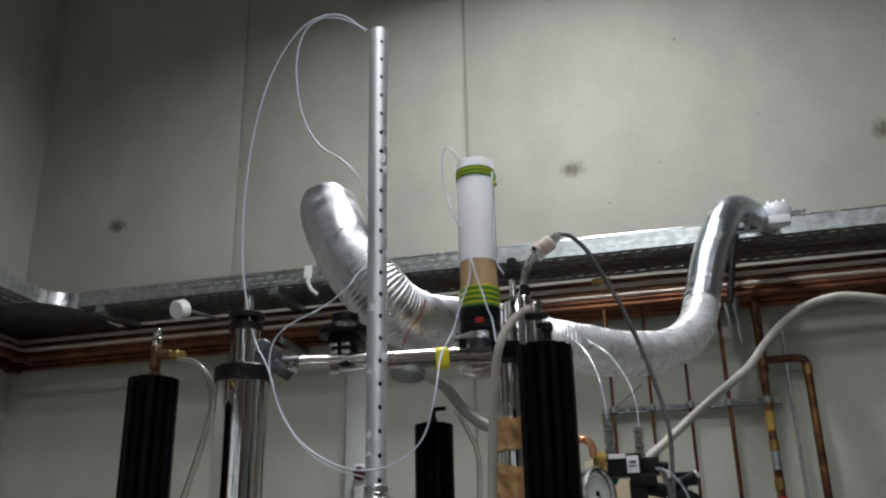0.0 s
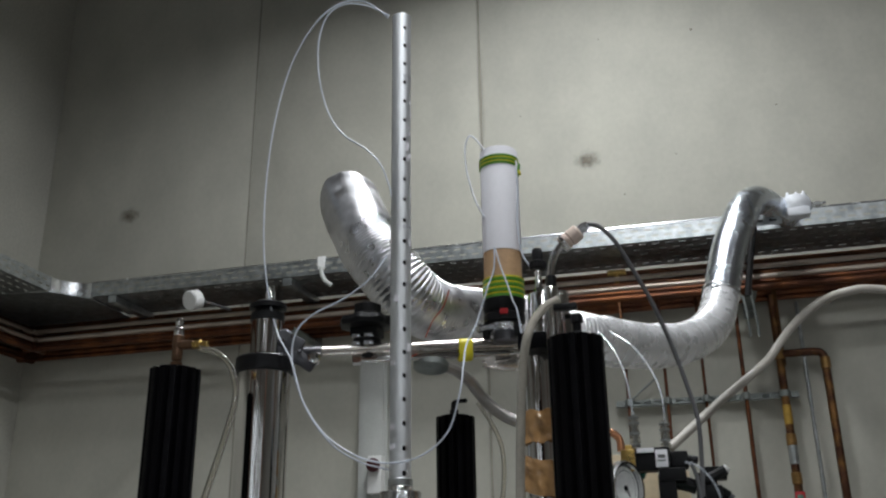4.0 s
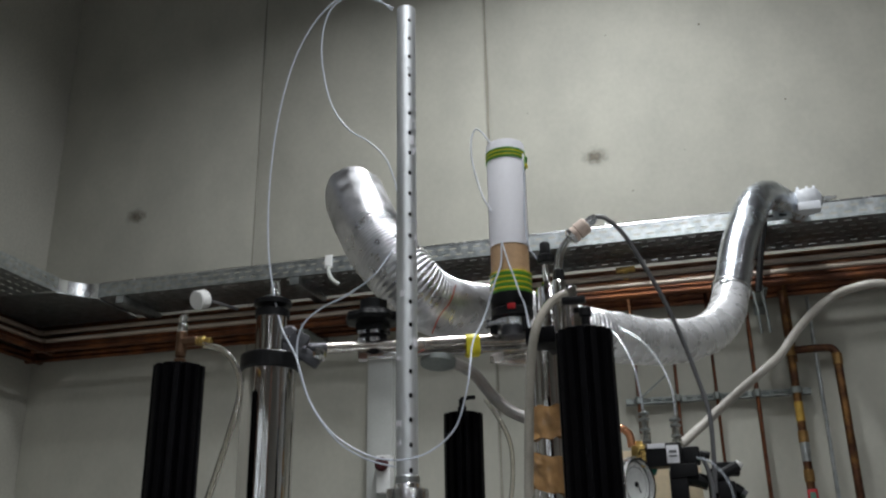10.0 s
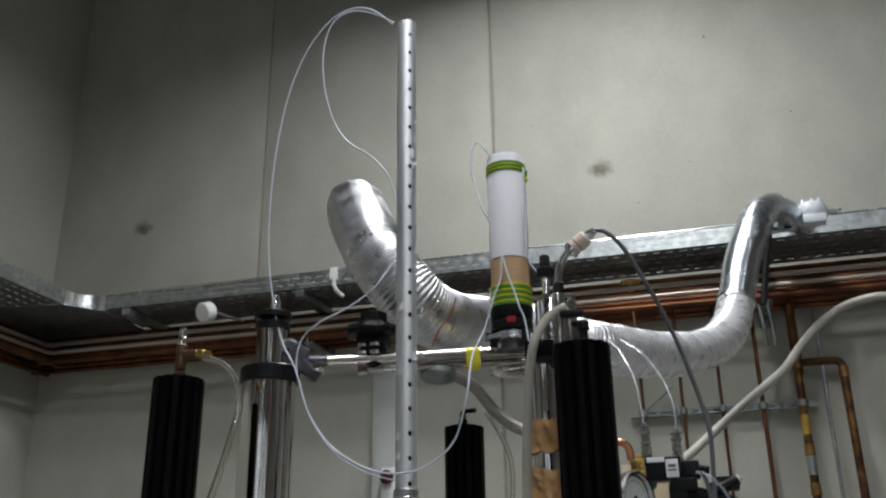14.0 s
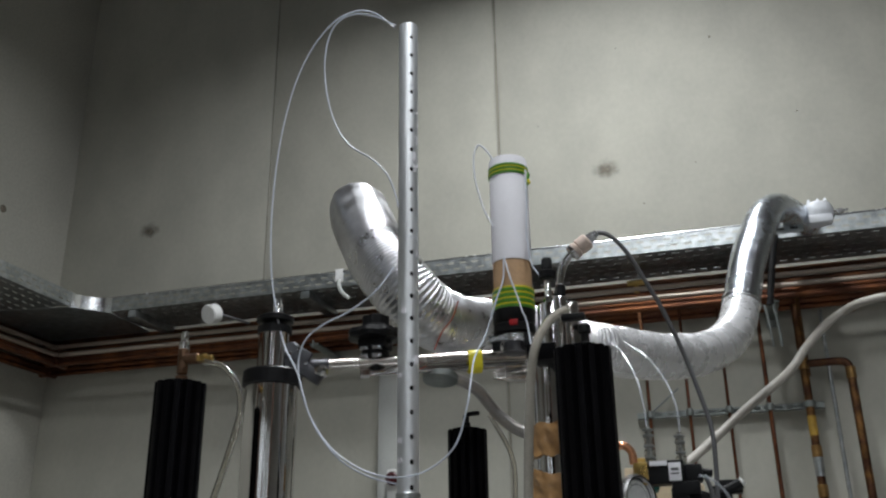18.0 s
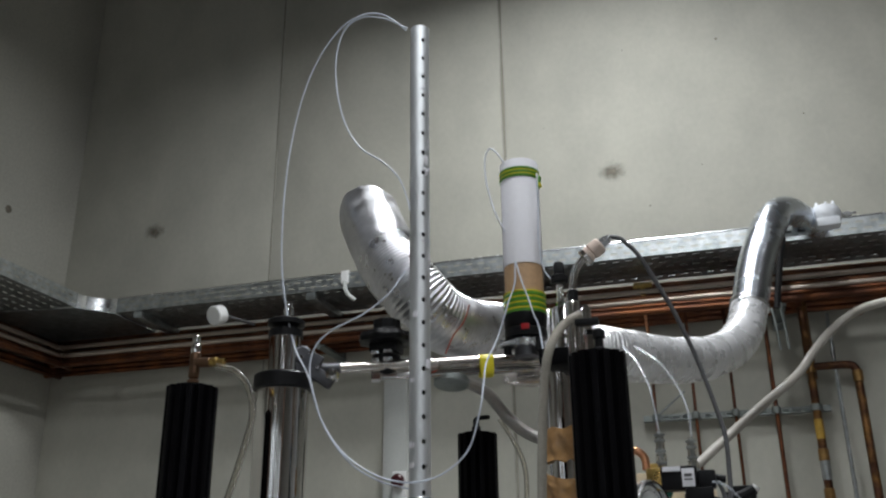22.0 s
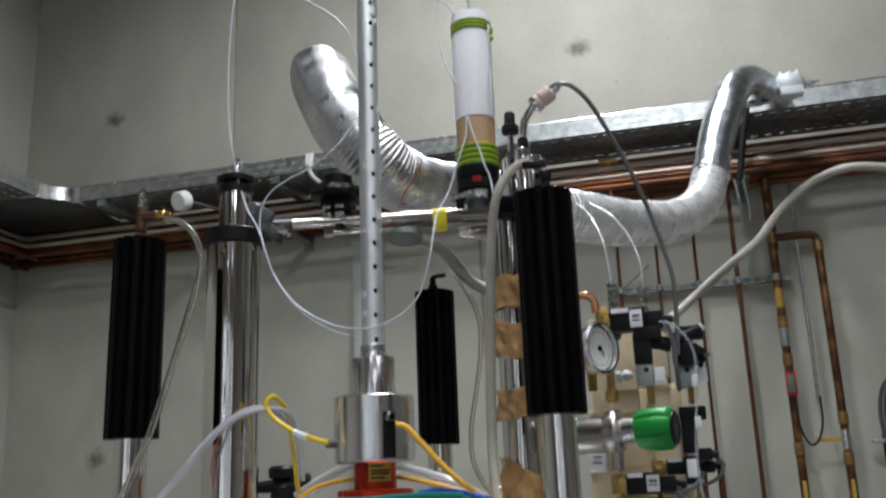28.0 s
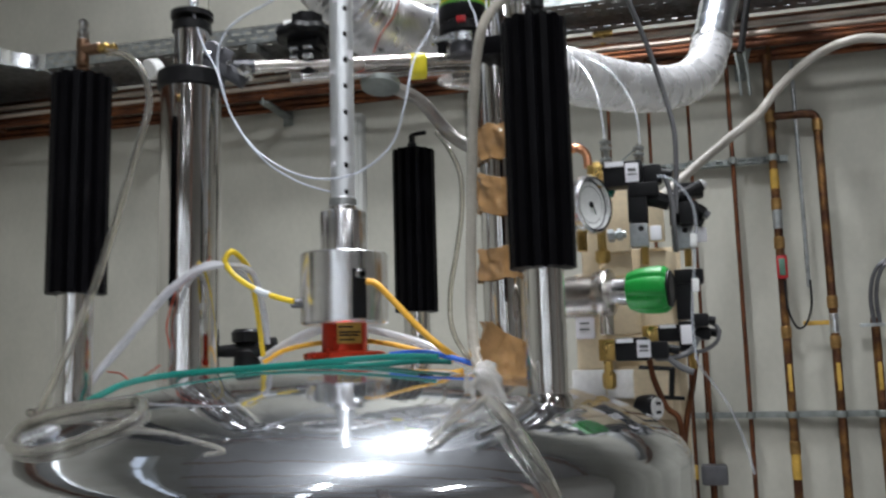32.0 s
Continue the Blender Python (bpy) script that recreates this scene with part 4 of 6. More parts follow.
part("flange", Geo().lathe([(0.027, 0), (0.031, 0.002), (0.031, 0.013), (0.027, 0.015)], (wx, wy, 1.936), seg=32), ZINC_BRIGHT, pot, "steel clamp flange")
for dx, dy in ((-0.03, -0.012), (0.026, -0.018)):
    part("claw", Geo().box((wx + dx, wy + dy, 1.938), (0.013, 0.012, 0.026), 0.002), BLACK, pot)
part("clamp_screw", Geo().rod((wx - 0.040, wy - 0.022, 1.942), (wx - 0.010, wy - 0.034, 1.942), 0.004, 8).lathe([(0.005, 0), (0.008, 0.002), (0.008, 0.008), (0.004, 0.010)], (wx - 0.044, wy - 0.020, 1.942), (0.9, -0.4, 0), 6), ZINC_BRIGHT, pot, "bright clamp screw")
part("black_socket", Geo().lathe([(0.030, 0), (0.036, 0.003), (0.036, 0.016), (0.033, 0.018), (0.036, 0.022), (0.037, 0.042), (0.034, 0.046)], (wx, wy, 1.951), seg=36), BLACK, pot, "ribbed black plastic socket")
part("red_mark", Geo().box((wx + 0.006, wy - 0.0355, 1.966), (0.014, 0.004, 0.01), 0.001), RED_PLASTIC, pot, "small red mark")
part("card_tube", Geo().lathe([(0.0335, 0), (0.0335, 0.07)], (wx, wy, 2.015), seg=40), CARD, pot, "brown cardboard tube")
part("paper", Geo().lathe([(0.0345, 0), (0.0345, 0.197), (0.0335, 0.199), (0.031, 0.199), (0.031, 0.198)], (wx, wy, 2.081), seg=40), PAPER, pot, "rolled white paper")
part("paper_edge", Geo().box((wx + 0.034, wy - 0.008, 2.17), (0.003, 0.012, 0.17), 0.001), PAPER, pot)


def band(z0, z1, n, tilt, r):
    h = (z1 - z0) / n
    z = z0 - h
    for i in range(n):
        z += h
        h = (z1 - z0) / n * (1.35 if i % 2 == 0 else 0.65)
        part("tape_turn", Geo().lathe([(r, 0), (r + 0.0012, h * 0.25), (r + 0.0012, h * 0.8), (r, h * 1.0)], (wx, wy, z), (tilt * random.uniform(0.4, 1), -0.02, 1), 32), TAPE_GREEN if i % 2 == 0 else TAPE_YELLOW, pot, "green tape" if i % 2 == 0 else "yellow tape")


band(1.993, 2.032, 8, 0.03, 0.0355)
band(2.2445, 2.2625, 5, -0.03, 0.035)
part("tape_tail", Geo().box((wx + 0.0365, wy - 0.006, 2.238), (0.004, 0.010, 0.024), 0.001, pose(0, 0, 0, 0, 10, 0)), TAPE_GREEN, pot)
part("tape_tail", Geo().box((wx + 0.039, wy - 0.008, 2.232), (0.004, 0.010, 0.007), 0.001, pose(0, 0, 0, 0, -8, 0)), TAPE_YELLOW, pot, "yellow tape end")

# ---- central perforated tube on its block ----
gauge = thing("perforated_tube", (0, 0, 1.455), "upright aluminium tube with a row of holes on a block", "tube")
TR = 0.0167


def perforated_tube(z0, z1, first, pitch, count, at, hole):
    """A tube whose wall is left open at round holes in a line at the angle at."""
    g = Geo()
    seg = 32
    half_a = 2 * math.pi / seg
    zs = [z0]
    for i in range(count):
        z = first + i * pitch
        zs += [z - hole, z - hole * 0.5, z + hole * 0.5, z + hole]
    zs.append(z1)
    inner = TR - 0.002
    rows = []
    for z in zs:
        rows.append(([(TR * math.cos(at + i * half_a), TR * math.sin(at + i * half_a), z) for i in range(seg)], [(inner * math.cos(at + i * half_a), inner * math.sin(at + i * half_a), z) for i in range(seg)]))
    for j in range(len(zs) - 1):
        open_row = 0 < j < len(zs) - 1 and (j - 1) % 4 in (0, 1, 2)
        k = (j - 1) % 4
        for i in range(seg):
            q = (i + 1) % seg
            if open_row and i in (0, seg - 1):
                if k == 1:
                    continue
                lo, hi = rows[j], rows[j + 1]
                a, b = (lo, hi)
                for s in (0, 1):
                    p = [a[s][i], a[s][q], b[s][q], b[s][i]]
                    # corner triangles round the hole off
                    if k == 0:
                        tri = (p[0], p[1], p[2]) if i == 0 else (p[0], p[1], p[3])
                    else:
                        tri = (p[1], p[2], p[3]) if i == 0 else (p[0], p[2], p[3])
                    g.add(tri, [(0, 1, 2) if s == 0 else (2, 1, 0)])
                continue
            for s in (0, 1):
                p = [rows[j][s][i], rows[j][s][q], rows[j + 1][s][q], rows[j + 1][s][i]]
                g.add(p, [(0, 1, 2, 3) if s == 0 else (3, 2, 1, 0)])
    top = rows[-1]
    for i in range(seg):
        q = (i + 1) % seg
        g.add([top[0][i], top[0][q], top[1][q], top[1][i]], [(0, 1, 2, 3)])
    return g


HOLE_AT = math.atan2(-1.3, 0.42) + 0.37
part("tube", perforated_tube(1.66, 2.506, 1.690, 0.03738, 22, HOLE_AT, 0.0046), ALU_TUBE, gauge, "drawn aluminium tube with small holes", 30)
# Black filling paints the shade that the holes look into.
part("inner_rod", Geo().lathe([(0.0135, 0), (0.0135, 0.84)], (0, 0, 1.655), seg=24), RUBBER, gauge, "dark filling that stands in for the shade inside the tube")
# Added disc that blocks light from the open tube end.
part("end_plug", Geo().lathe([(0.0142, 0), (0.0142, 0.006)], (0, 0, 2.496), seg=24), ZINC, gauge, "grey disc added to keep light out of the tube")
for z, lean in ((2.3775, 0.03), (2.3745, -0.02), (2.092, 0.05), (2.089, 0.0)):
    turn = [(1.003 * TR * math.cos(HOLE_AT + a), 1.003 * TR * math.sin(HOLE_AT + a), z + lean * TR * math.sin(a)) for a in [-0.3 + 0.2 * i for i in range(13)]]
    part("wire_turn", Geo().sweep(turn, 0.0006, 6, 2), CABLE_WHITE, gauge, "turn of thin white thread")
for z, a, w, h in ((2.237, 0.28, 0.006, 0.017), (2.216, 0.36, 0.005, 0.012), (2.222, 0.75, 0.003, 0.009), (2.265, 0.7, 0.003, 0.007), (2.275, 0.5, 0.003, 0.006), (2.30, 0.78, 0.003, 0.008), (2.325, 0.7, 0.003, 0.006), (2.063, 0.7, 0.006, 0.012), (1.965, -0.8, 0.007, 0.010), (1.885, 0.45, 0.008, 0.014), (1.86, -1.2, 0.009, 0.007), (1.76, -1.2, 0.009, 0.009), (1.73, -1.2, 0.009, 0.007)):
    bits = Geo().box((0, 0, 0), (w, 0.0010, h), 0.0, pose(0, 0, 0, 0, 14 * math.sin(z * 900), 0))
    scrap = part("paper_mark", bits, PAPER, gauge, "torn white scrap of label")
    scrap.matrix_local = scrap.matrix_local @ pose((TR + 0.0005) * math.cos(HOLE_AT + a), (TR + 0.0005) * math.sin(HOLE_AT + a), z, 0, 0, math.degrees(HOLE_AT + a) + 90)
part("clamp_ring", Geo().lathe([(0.0172, 0), (0.0190, 0.001), (0.0190, 0.014), (0.0172, 0.016)], (0, 0, 1.668), seg=32), ZINC, gauge, "grey clamp ring")
part("upper_sleeve", Geo().lathe([(0.020, 0), (0.020, 0.066), (0.0185, 0.068)], (0, 0, 1.605), seg=40), ALU, gauge, "machined aluminium sleeve")
part("sleeve_wing", Geo().lathe([(0.0305, 0), (0.0315, 0.001), (0.0315, 0.058), (0.0305, 0.06)], (0, 0, 1.604), seg=40), ALU, gauge)
block = part("block", Geo().lathe([(0.056, 0), (0.0595, 0.003), (0.0595, 0.094), (0.0575, 0.096)], (0, 0, 1.510), seg=64), ALU, gauge, "thick round aluminium block")
sa = HOLE_AT + 0.02
sd = Vector((math.cos(sa), math.sin(sa), 0))
part("slot", Geo().box(Vector((0, 0, 1.548)) + sd * 0.0575, (0.0065, 0.019, 0.066), 0.002, pose(0, 0, 0, 0, 0, math.degrees(sa))), BLACK, block, "dark upright slot")
part("plug", Geo().lathe([(0.006, 0), (0.0075, 0.002), (0.0075, 0.008), (0.005, 0.012)], Vector((0, 0, 1.572)) + sd * 0.058, sd, 14), STEEL, block, "small steel plug")
ld = Vector((-0.85, -0.45, 0)).normalized()
part("socket", Geo().lathe([(0.006, 0), (0.0065, 0.002), (0.0065, 0.012), (0.004, 0.014)], Vector((0, 0, 1.54)) + ld * 0.058, ld, 14), CAST_GREY, block, "dark side socket")
red = thing("red_adapter", (0, 0, 1.456), "red anodised flange adapter with a yellow label", "adapter")
part("body", Geo().lathe([(0.031, 0), (0.0305, 0.05)], (0, 0, 1.464), seg=40), RED, red)
part("flange", Geo().lathe([(0.053, 0), (0.055, 0.002), (0.055, 0.008), (0.05, 0.010)], (0, 0, 1.464), seg=48), RED, red, "red flange")


def arc_plate(r, a0, a1, z0, z1, thick=0.0006, n=12):
    g = Geo()
    vs = []
    for i in range(n + 1):
        a = a0 + (a1 - a0) * i / n
        for rr in (r, r + thick):
            for z in (z0, z1):
                vs.append((rr * math.cos(a), rr * math.sin(a), z))
    fs = []
    for i in range(n):
        k = 4 * i
        fs += [(k + 2, k + 6, k + 7, k + 3), (k, k + 1, k + 5, k + 4), (k + 1, k + 3, k + 7, k + 5), (k, k + 4, k + 6, k + 2)]
    fs += [(0, 2, 3, 1), (4 * n, 4 * n + 1, 4 * n + 3, 4 * n + 2)]
    return g.add(vs, fs)


LBL = math.atan2(-1.2, 0.5)
sticker = part("label", arc_plate(0.0312, LBL - 0.35, LBL + 0.75, 1.484, 1.512), OCHRE, red, "mustard warning label with dark lines")
for z, a0, a1 in ((1.506, -0.28, 0.3), (1.499, -0.25, 0.66), (1.495, -0.25, 0.6), (1.489, -0.25, 0.4)):
    part("text_bar", arc_plate(0.0321, LBL + a0, LBL + a1, z - 0.0012, z + 0.0012, 0.0003), RUBBER, sticker)
part("neck", Geo().lathe([(0.042, 0), (0.042, 0.012)], (0, 0, 1.446), seg=40), STEEL, red, "polished neck ring")

# ---- foil duct ----
D = [(-0.210, 0.270, 2.327), (-0.187, 0.245, 2.267), (-0.121, 0.176, 2.146), (-0.061, 0.147, 2.062), (-0.021, 0.186, 2.017), (0.010, 0.281, 2.019), (0.043, 0.440, 2.057), (0.109, 0.543, 2.064)]
D2 = [(0.086, 0.499, 2.061), (0.125, 0.554, 2.061), (0.185, 0.612, 2.050), (0.253, 0.675, 2.047), (0.346, 0.846, 2.067), (0.433, 1.029, 2.108)]
ELB = [(0.433, 1.029, 2.108), (0.498, 1.177, 2.166), (0.546, 1.322, 2.250), (0.572, 1.406, 2.338)]
TOPB = [(0.572, 1.406, 2.338), (0.608, 1.438, 2.476), (0.650, 1.470, 2.582), (0.692, 1.533, 2.668), (0.742, 1.639, 2.728), (0.800, 1.781, 2.758), (0.868, 1.951, 2.778)]
duct = thing("foil_duct", D[4], "crumpled silver foil flexible ventilation duct", "duct")


def foil_radius(run, a):
    """Ribs that lie close together in the upper bend and are drawn apart further on."""
    env = min(1.0, max(0.0, (run - 0.13) / 0.10))
    far = min(max(run - 0.36, 0.0), 0.2)
    phase = min(run, 0.36) / 0.0062 + math.log(1 + far * 0.008 / 0.0062) / 0.008 + max(run - 0.56, 0.0) / 0.0078
    pitch = 0.0062 + 0.008 * far
    r = 0.0600 + 0.17 * pitch * env * (1 - 2.2 * far) * (0.85 + 0.5 * noise.noise((run * 30, math.cos(a) * 4, math.sin(a) * 4 + 11))) * math.sin(2 * math.pi * phase + 0.3 * math.sin(3 * a)) - 0.012 * max(0.0, run - 0.3)
    r += 0.0012 * noise.noise((run * 14, math.cos(a) * 1.4, math.sin(a) * 1.4)) + 0.0003 * noise.noise((run * 60, math.cos(a) * 6, math.sin(a) * 6))
    crease = min(1.0, max(0.0, 1.35 - run / 0.26))
    r += crease * (0.0055 * noise.noise((run * 1.4, math.cos(a) * 2.6, math.sin(a) * 2.6 + 7)) + 0.0010 * noise.noise((run * 6, math.cos(a) * 6, math.sin(a) * 6 + 3)))
    if run < 0.085:
        r *= max(0.02, 1 - ((0.085 - run) / 0.085) ** 2.2) ** 0.5
    return r


def sleeve_radius(run, a):
    return 0.0565 - 0.006 * run + 0.0019 * abs(math.sin(math.pi * run / 0.0085 + 0.4 * math.sin(2 * a))) + 0.0020 * noise.noise((run * 22, math.cos(a) * 2, math.sin(a) * 2)) + 0.0018 * abs(noise.noise((run * 55, math.cos(a) * 5, math.sin(a) * 5)))


RING, HOOD = 36, 215
skin = Geo().sweep(evenly(D, 0.00105), foil_radius, RING, 1)
edge = RING * HOOD
part("hood", Geo().add(skin.v[:edge + RING], [f for f in skin.f if max(f) < edge + RING]), FOIL_HOOD, duct, "smooth crumpled foil end", 70)
part("flexible_part", Geo().add(skin.v[edge:], [tuple(i - edge for i in f) for f in skin.f if min(f) >= edge]), FOIL, duct, "ribbed silver foil", 70)
part("insulated_part", Geo().sweep(evenly(D2, 0.0015), sleeve_radius, 36, 1), FOIL_SMOOTH, duct, "shiny fine-ribbed foil sleeve", 70)
part("elbow", Geo().sweep(evenly(ELB, 0.0015), lambda s, a: 0.0535 + 0.0007 * math.sin(2 * math.pi * s / 0.008) + 0.0008 * noise.noise((s * 30, math.cos(a) * 3, math.sin(a) * 3)), 36, 1), FOIL_SMOOTH, duct, "smooth foil bend", 60)
part("rigid_pipe", Geo().sweep(evenly(TOPB, 0.0015), lambda s, a: 0.0535 - 0.009 * max(0.0, min(1.0, (s - 0.3) / 0.3)) + 0.0004 * math.sin(2 * math.pi * s / 0.008 + a) + 0.0005 * noise.noise((s * 12, math.cos(a) * 2, math.sin(a) * 2)), 36, 1), DUCT, duct, "smooth sheet metal pipe", 50)
part("clamp_band", Geo().sweep([(0.572, 1.406, 2.338), (0.574, 1.409, 2.346), (0.577, 1.412, 2.354)], lambda s, a: 0.0565 + 0.0025 * math.sin(min(1.0, s / 0.018) * math.pi), 36, 4), ZINC_BRIGHT, duct, "bright clamp band", 60)
part("clamp_screw", Geo().box((0.556, 1.352, 2.352), (0.026, 0.014, 0.016), 0.003).rod((0.538, 1.352, 2.352), (0.574, 1.352, 2.352), 0.004, 8), ZINC_BRIGHT, duct, "small clamp screw")
plugt = thing("duct_plug", (0.883, 1.819, 2.756), "translucent white plastic plug on a metal clip", "plug")
pp = Vector((0.883, 1.819, 2.756))
part("bowl", Geo().lathe([(0.030, -0.036), (0.044, -0.026), (0.052, -0.004), (0.052, 0.016), (0.045, 0.034), (0.030, 0.043), (0.010, 0.046)], pp, (0, 0, 1), 24), FROST, plugt, "frosted round bowl")
part("base_plate", Geo().box(pp + Vector((0.0, -0.030, -0.030)), (0.076, 0.045, 0.030), 0.004), FROST, plugt, "frosted square base")
for dx, lean in ((-0.026, -0.010), (0.004, 0.0), (0.026, 0.012)):
    part("spike", Geo().rod(pp + Vector((dx, -0.02, 0.034)), pp + Vector((dx * 0.8 + lean * 0.5, -0.022, 0.052)), 0.009, 10, 0.004), FROST, plugt)
for sx in (-1, 1):
    part("bolt", Geo().rod(pp + Vector((sx * 0.048, -0.01, 0.002)), pp + Vector((sx * 0.078, -0.01, 0.004)), 0.009, 6).rod(pp + Vector((sx * 0.076, -0.01, 0.004)), pp + Vector((sx * 0.096, -0.01, 0.005)), 0.005, 8), ZINC_BRIGHT, plugt, "bright side bolt")
part("clip", Geo().box(pp + Vector((-0.105, -0.01, -0.040)), (0.10, 0.004, 0.034), 0.001).box(pp + Vector((-0.105, 0.01, -0.024)), (0.10, 0.04, 0.003), 0.001), ZINC, plugt, "slotted metal clip")
for dx in (-0.13, -0.085):
    part("clip_slot", Geo().box(pp + Vector((dx, -0.0125, -0.040)), (0.026, 0.0015, 0.009)), RUBBER, plugt)
hang = thing("hanger_strap", (0.730, 2.000, 2.610), "dark steel hanger strap behind the duct", "strap")
part("hook", Geo().sweep([(0.750, 1.970, 2.764), (0.732, 1.970, 2.687), (0.715, 1.970, 2.601), (0.696, 1.970, 2.496)], 0.012, 8), RUBBER, hang)
for dx in (0, 12):
    part("strap", Geo().sweep([(x + dx * 0.0024, y, z) for x, y, z in [(0.677, 1.970, 2.497), (0.684, 1.970, 2.433), (0.688, 1.970, 2.345)]], 0.0045, 8), RAIL, hang)


# ---- column with brown tape and the fittings behind the second finned post ----
tx, ty = 0.203, 0.09
taped = thing("taped_column", (tx, ty, 1.42), "polished steel column patched with brown parcel tape", "column")
part("tube", Geo().lathe([(0.0285, 0), (0.0285, 0.47)], (tx, ty, 1.41), seg=36), STEEL, taped)
def tape_geo(z0, z1, seed, lean):
    """A wrinkled wrap of tape with an uneven upper and lower edge."""
    g, seg, rows = Geo(), 64, 16
    vs, fs = [], []
    for j in range(rows):
        for i in range(seg):
            a = 2 * math.pi * i / seg
            edge = 0.004 * noise.noise((math.cos(a) * 2, math.sin(a) * 2, seed)) + lean * math.cos(a)
            z = z0 + (z1 - z0) * j / (rows - 1) + edge
            r = 0.0306 + 0.011 * abs(noise.noise((math.cos(a) * 1.5 + seed, math.sin(a) * 1.5, z * 26 + a))) + 0.005 * abs(noise.noise((math.cos(a) * 3.4, math.sin(a) * 3.4 + seed, z * 75 + 2 * a)))
            vs.append((tx + r * math.cos(a), ty + r * math.sin(a), z))
    for j in range(rows - 1):
        for i in range(seg):
            k = (i + 1) % seg
            fs.append((j * seg + i, j * seg + k, (j + 1) * seg + k, (j + 1) * seg + i))
    return g.add(vs, fs)


for n, (z0, z1, lean) in enumerate(((1.736, 1.786, 0.003), (1.658, 1.712, -0.008), (1.568, 1.612, 0.002), (1.428, 1.498, -0.016))):
    part("tape", tape_geo(z0, z1, n * 3.7, lean), TAPE_BROWN, taped, "wrinkled brown parcel tape", 40)
part("tape_flap", Geo().box((tx - 0.014, ty - 0.035, 1.482), (0.03, 0.0012, 0.05), 0.0, pose(0, 0, 0, 12, 38, -14)), TAPE_BROWN, taped, "loose tape end")
part("collar", Geo().box((tx + 0.026, ty - 0.018, 1.893), (0.095, 0.075, 0.028), 0.006), BLACK_FIN, taped, "black collar")
part("top_tube", Geo().lathe([(0.025, 0), (0.025, 0.075), (0.023, 0.078)], (tx + 0.016, ty, 1.905), seg=36), STEEL, taped)
part("side_tube", Geo().lathe([(0.012, 0), (0.012, 0.068), (0.0105, 0.070)], (tx + 0.050, ty - 0.03, 1.905), seg=24), STEEL, taped)
rx, ry = 0.2155, 0.075
rodt = thing("feed_rod", (rx, ry, 1.975), "slim steel rod with a black knurled tip", "rod")
part("rod", Geo().rod((rx, ry, 1.975), (rx, ry, 2.025), 0.0058, 16).rod((rx + 0.013, ry, 1.975), (rx + 0.013, ry, 2.004), 0.003, 10), STEEL, rodt)
part("rod_nut", Geo().rod((rx, ry, 1.980), (rx, ry, 1.990), 0.0085, 6), STEEL, rodt)
part("tip", Geo().lathe([(0.0115, 0), (0.0135, 0.002), (0.0135, 0.013), (0.0085, 0.016), (0.0085, 0.034), (0.0065, 0.037)], (rx, ry, 2.022), seg=40, wobble=lambda a: 1 + 0.035 * math.cos(20 * a)), BLACK, rodt, "black knurled tip")
neck = thing("sensor_neck", (0.245, 0.030, 1.984), "curved chrome neck with a beige sensor adapter", "sensor")
np_ = [(0.242, 0.030, 1.965), (0.242, 0.030, 1.994), (0.247, 0.030, 2.022), (0.258, 0.030, 2.040), (0.270, 0.030, 2.050)]
part("neck_tube", Geo().sweep(np_, 0.006, 12), STEEL, neck)
part("neck_nut", Geo().rod(np_[0], np_[1], 0.0085, 6), BLACK, neck)
qa, qb = Vector(np_[-1]), Vector((0.306, 0.030, 2.076))
qd = (qb - qa).normalized()
part("adapter", Geo().lathe([(0.010, 0), (0.013, 0.003), (0.013, 0.008), (0.0105, 0.010), (0.0135, 0.012), (0.0135, 0.028), (0.011, 0.031)], qa - qd * 0.004, qd, 20), ADAPTER, neck, "beige nylon adapter")
part("lock_ring", Geo().lathe([(0.011, 0), (0.0145, 0.002), (0.0145, 0.008), (0.011, 0.010)], qa - qd * 0.010, qd, 12), STEEL, neck, "bright knurled ring")
part("plug_tip", Geo().lathe([(0.008, 0), (0.008, 0.012), (0.006, 0.014), (0.006, 0.018)], qa + qd * 0.026, qd, 16), ZINC_BRIGHT, neck, "silver plug tip")
hose("sensor_cable", [(0.306, 0.030, 2.077), (0.324, 0.030, 2.070), (0.347, 0.040, 2.045), (0.369, 0.060, 2.005), (0.394, 0.080, 1.952), (0.418, 0.100, 1.885), (0.436, 0.110, 1.818), (0.446, 0.110, 1.769), (0.446, 0.110, 1.718), (0.442, 0.110, 1.651)], 0.0036, CABLE_GREY, "dark grey sensor cable hanging in an arc", "cable")
fit2 = thing("hose_fitting", (0.255, -0.05, 1.87), "chrome hose fitting block behind the finned cylinder", "fitting")
part("tube", Geo().rod((0.245, 0.0, 1.87), (0.245, 0.0, 1.965), 0.011, 18).rod((0.262, -0.02, 1.87), (0.262, -0.02, 1.945), 0.007, 14), STEEL, fit2)
part("valve_block", Geo().box((0.276, -0.09, 1.905), (0.034, 0.014, 0.010), 0.003), BLACK, fit2, "black valve block")
part("valve_knob", Geo().lathe([(0.008, 0), (0.0105, 0.002), (0.0105, 0.014), (0.006, 0.017), (0.006, 0.028), (0.0085, 0.030), (0.0085, 0.040), (0.006, 0.043)], (0.294, -0.118, 1.843), seg=18), BLACK, fit2, "stepped black valve knob")
part("valve_nut", Geo().rod((0.276, -0.06, 1.87), (0.276, -0.06, 1.902), 0.0085, 6), STEEL, fit2, "bright nut")
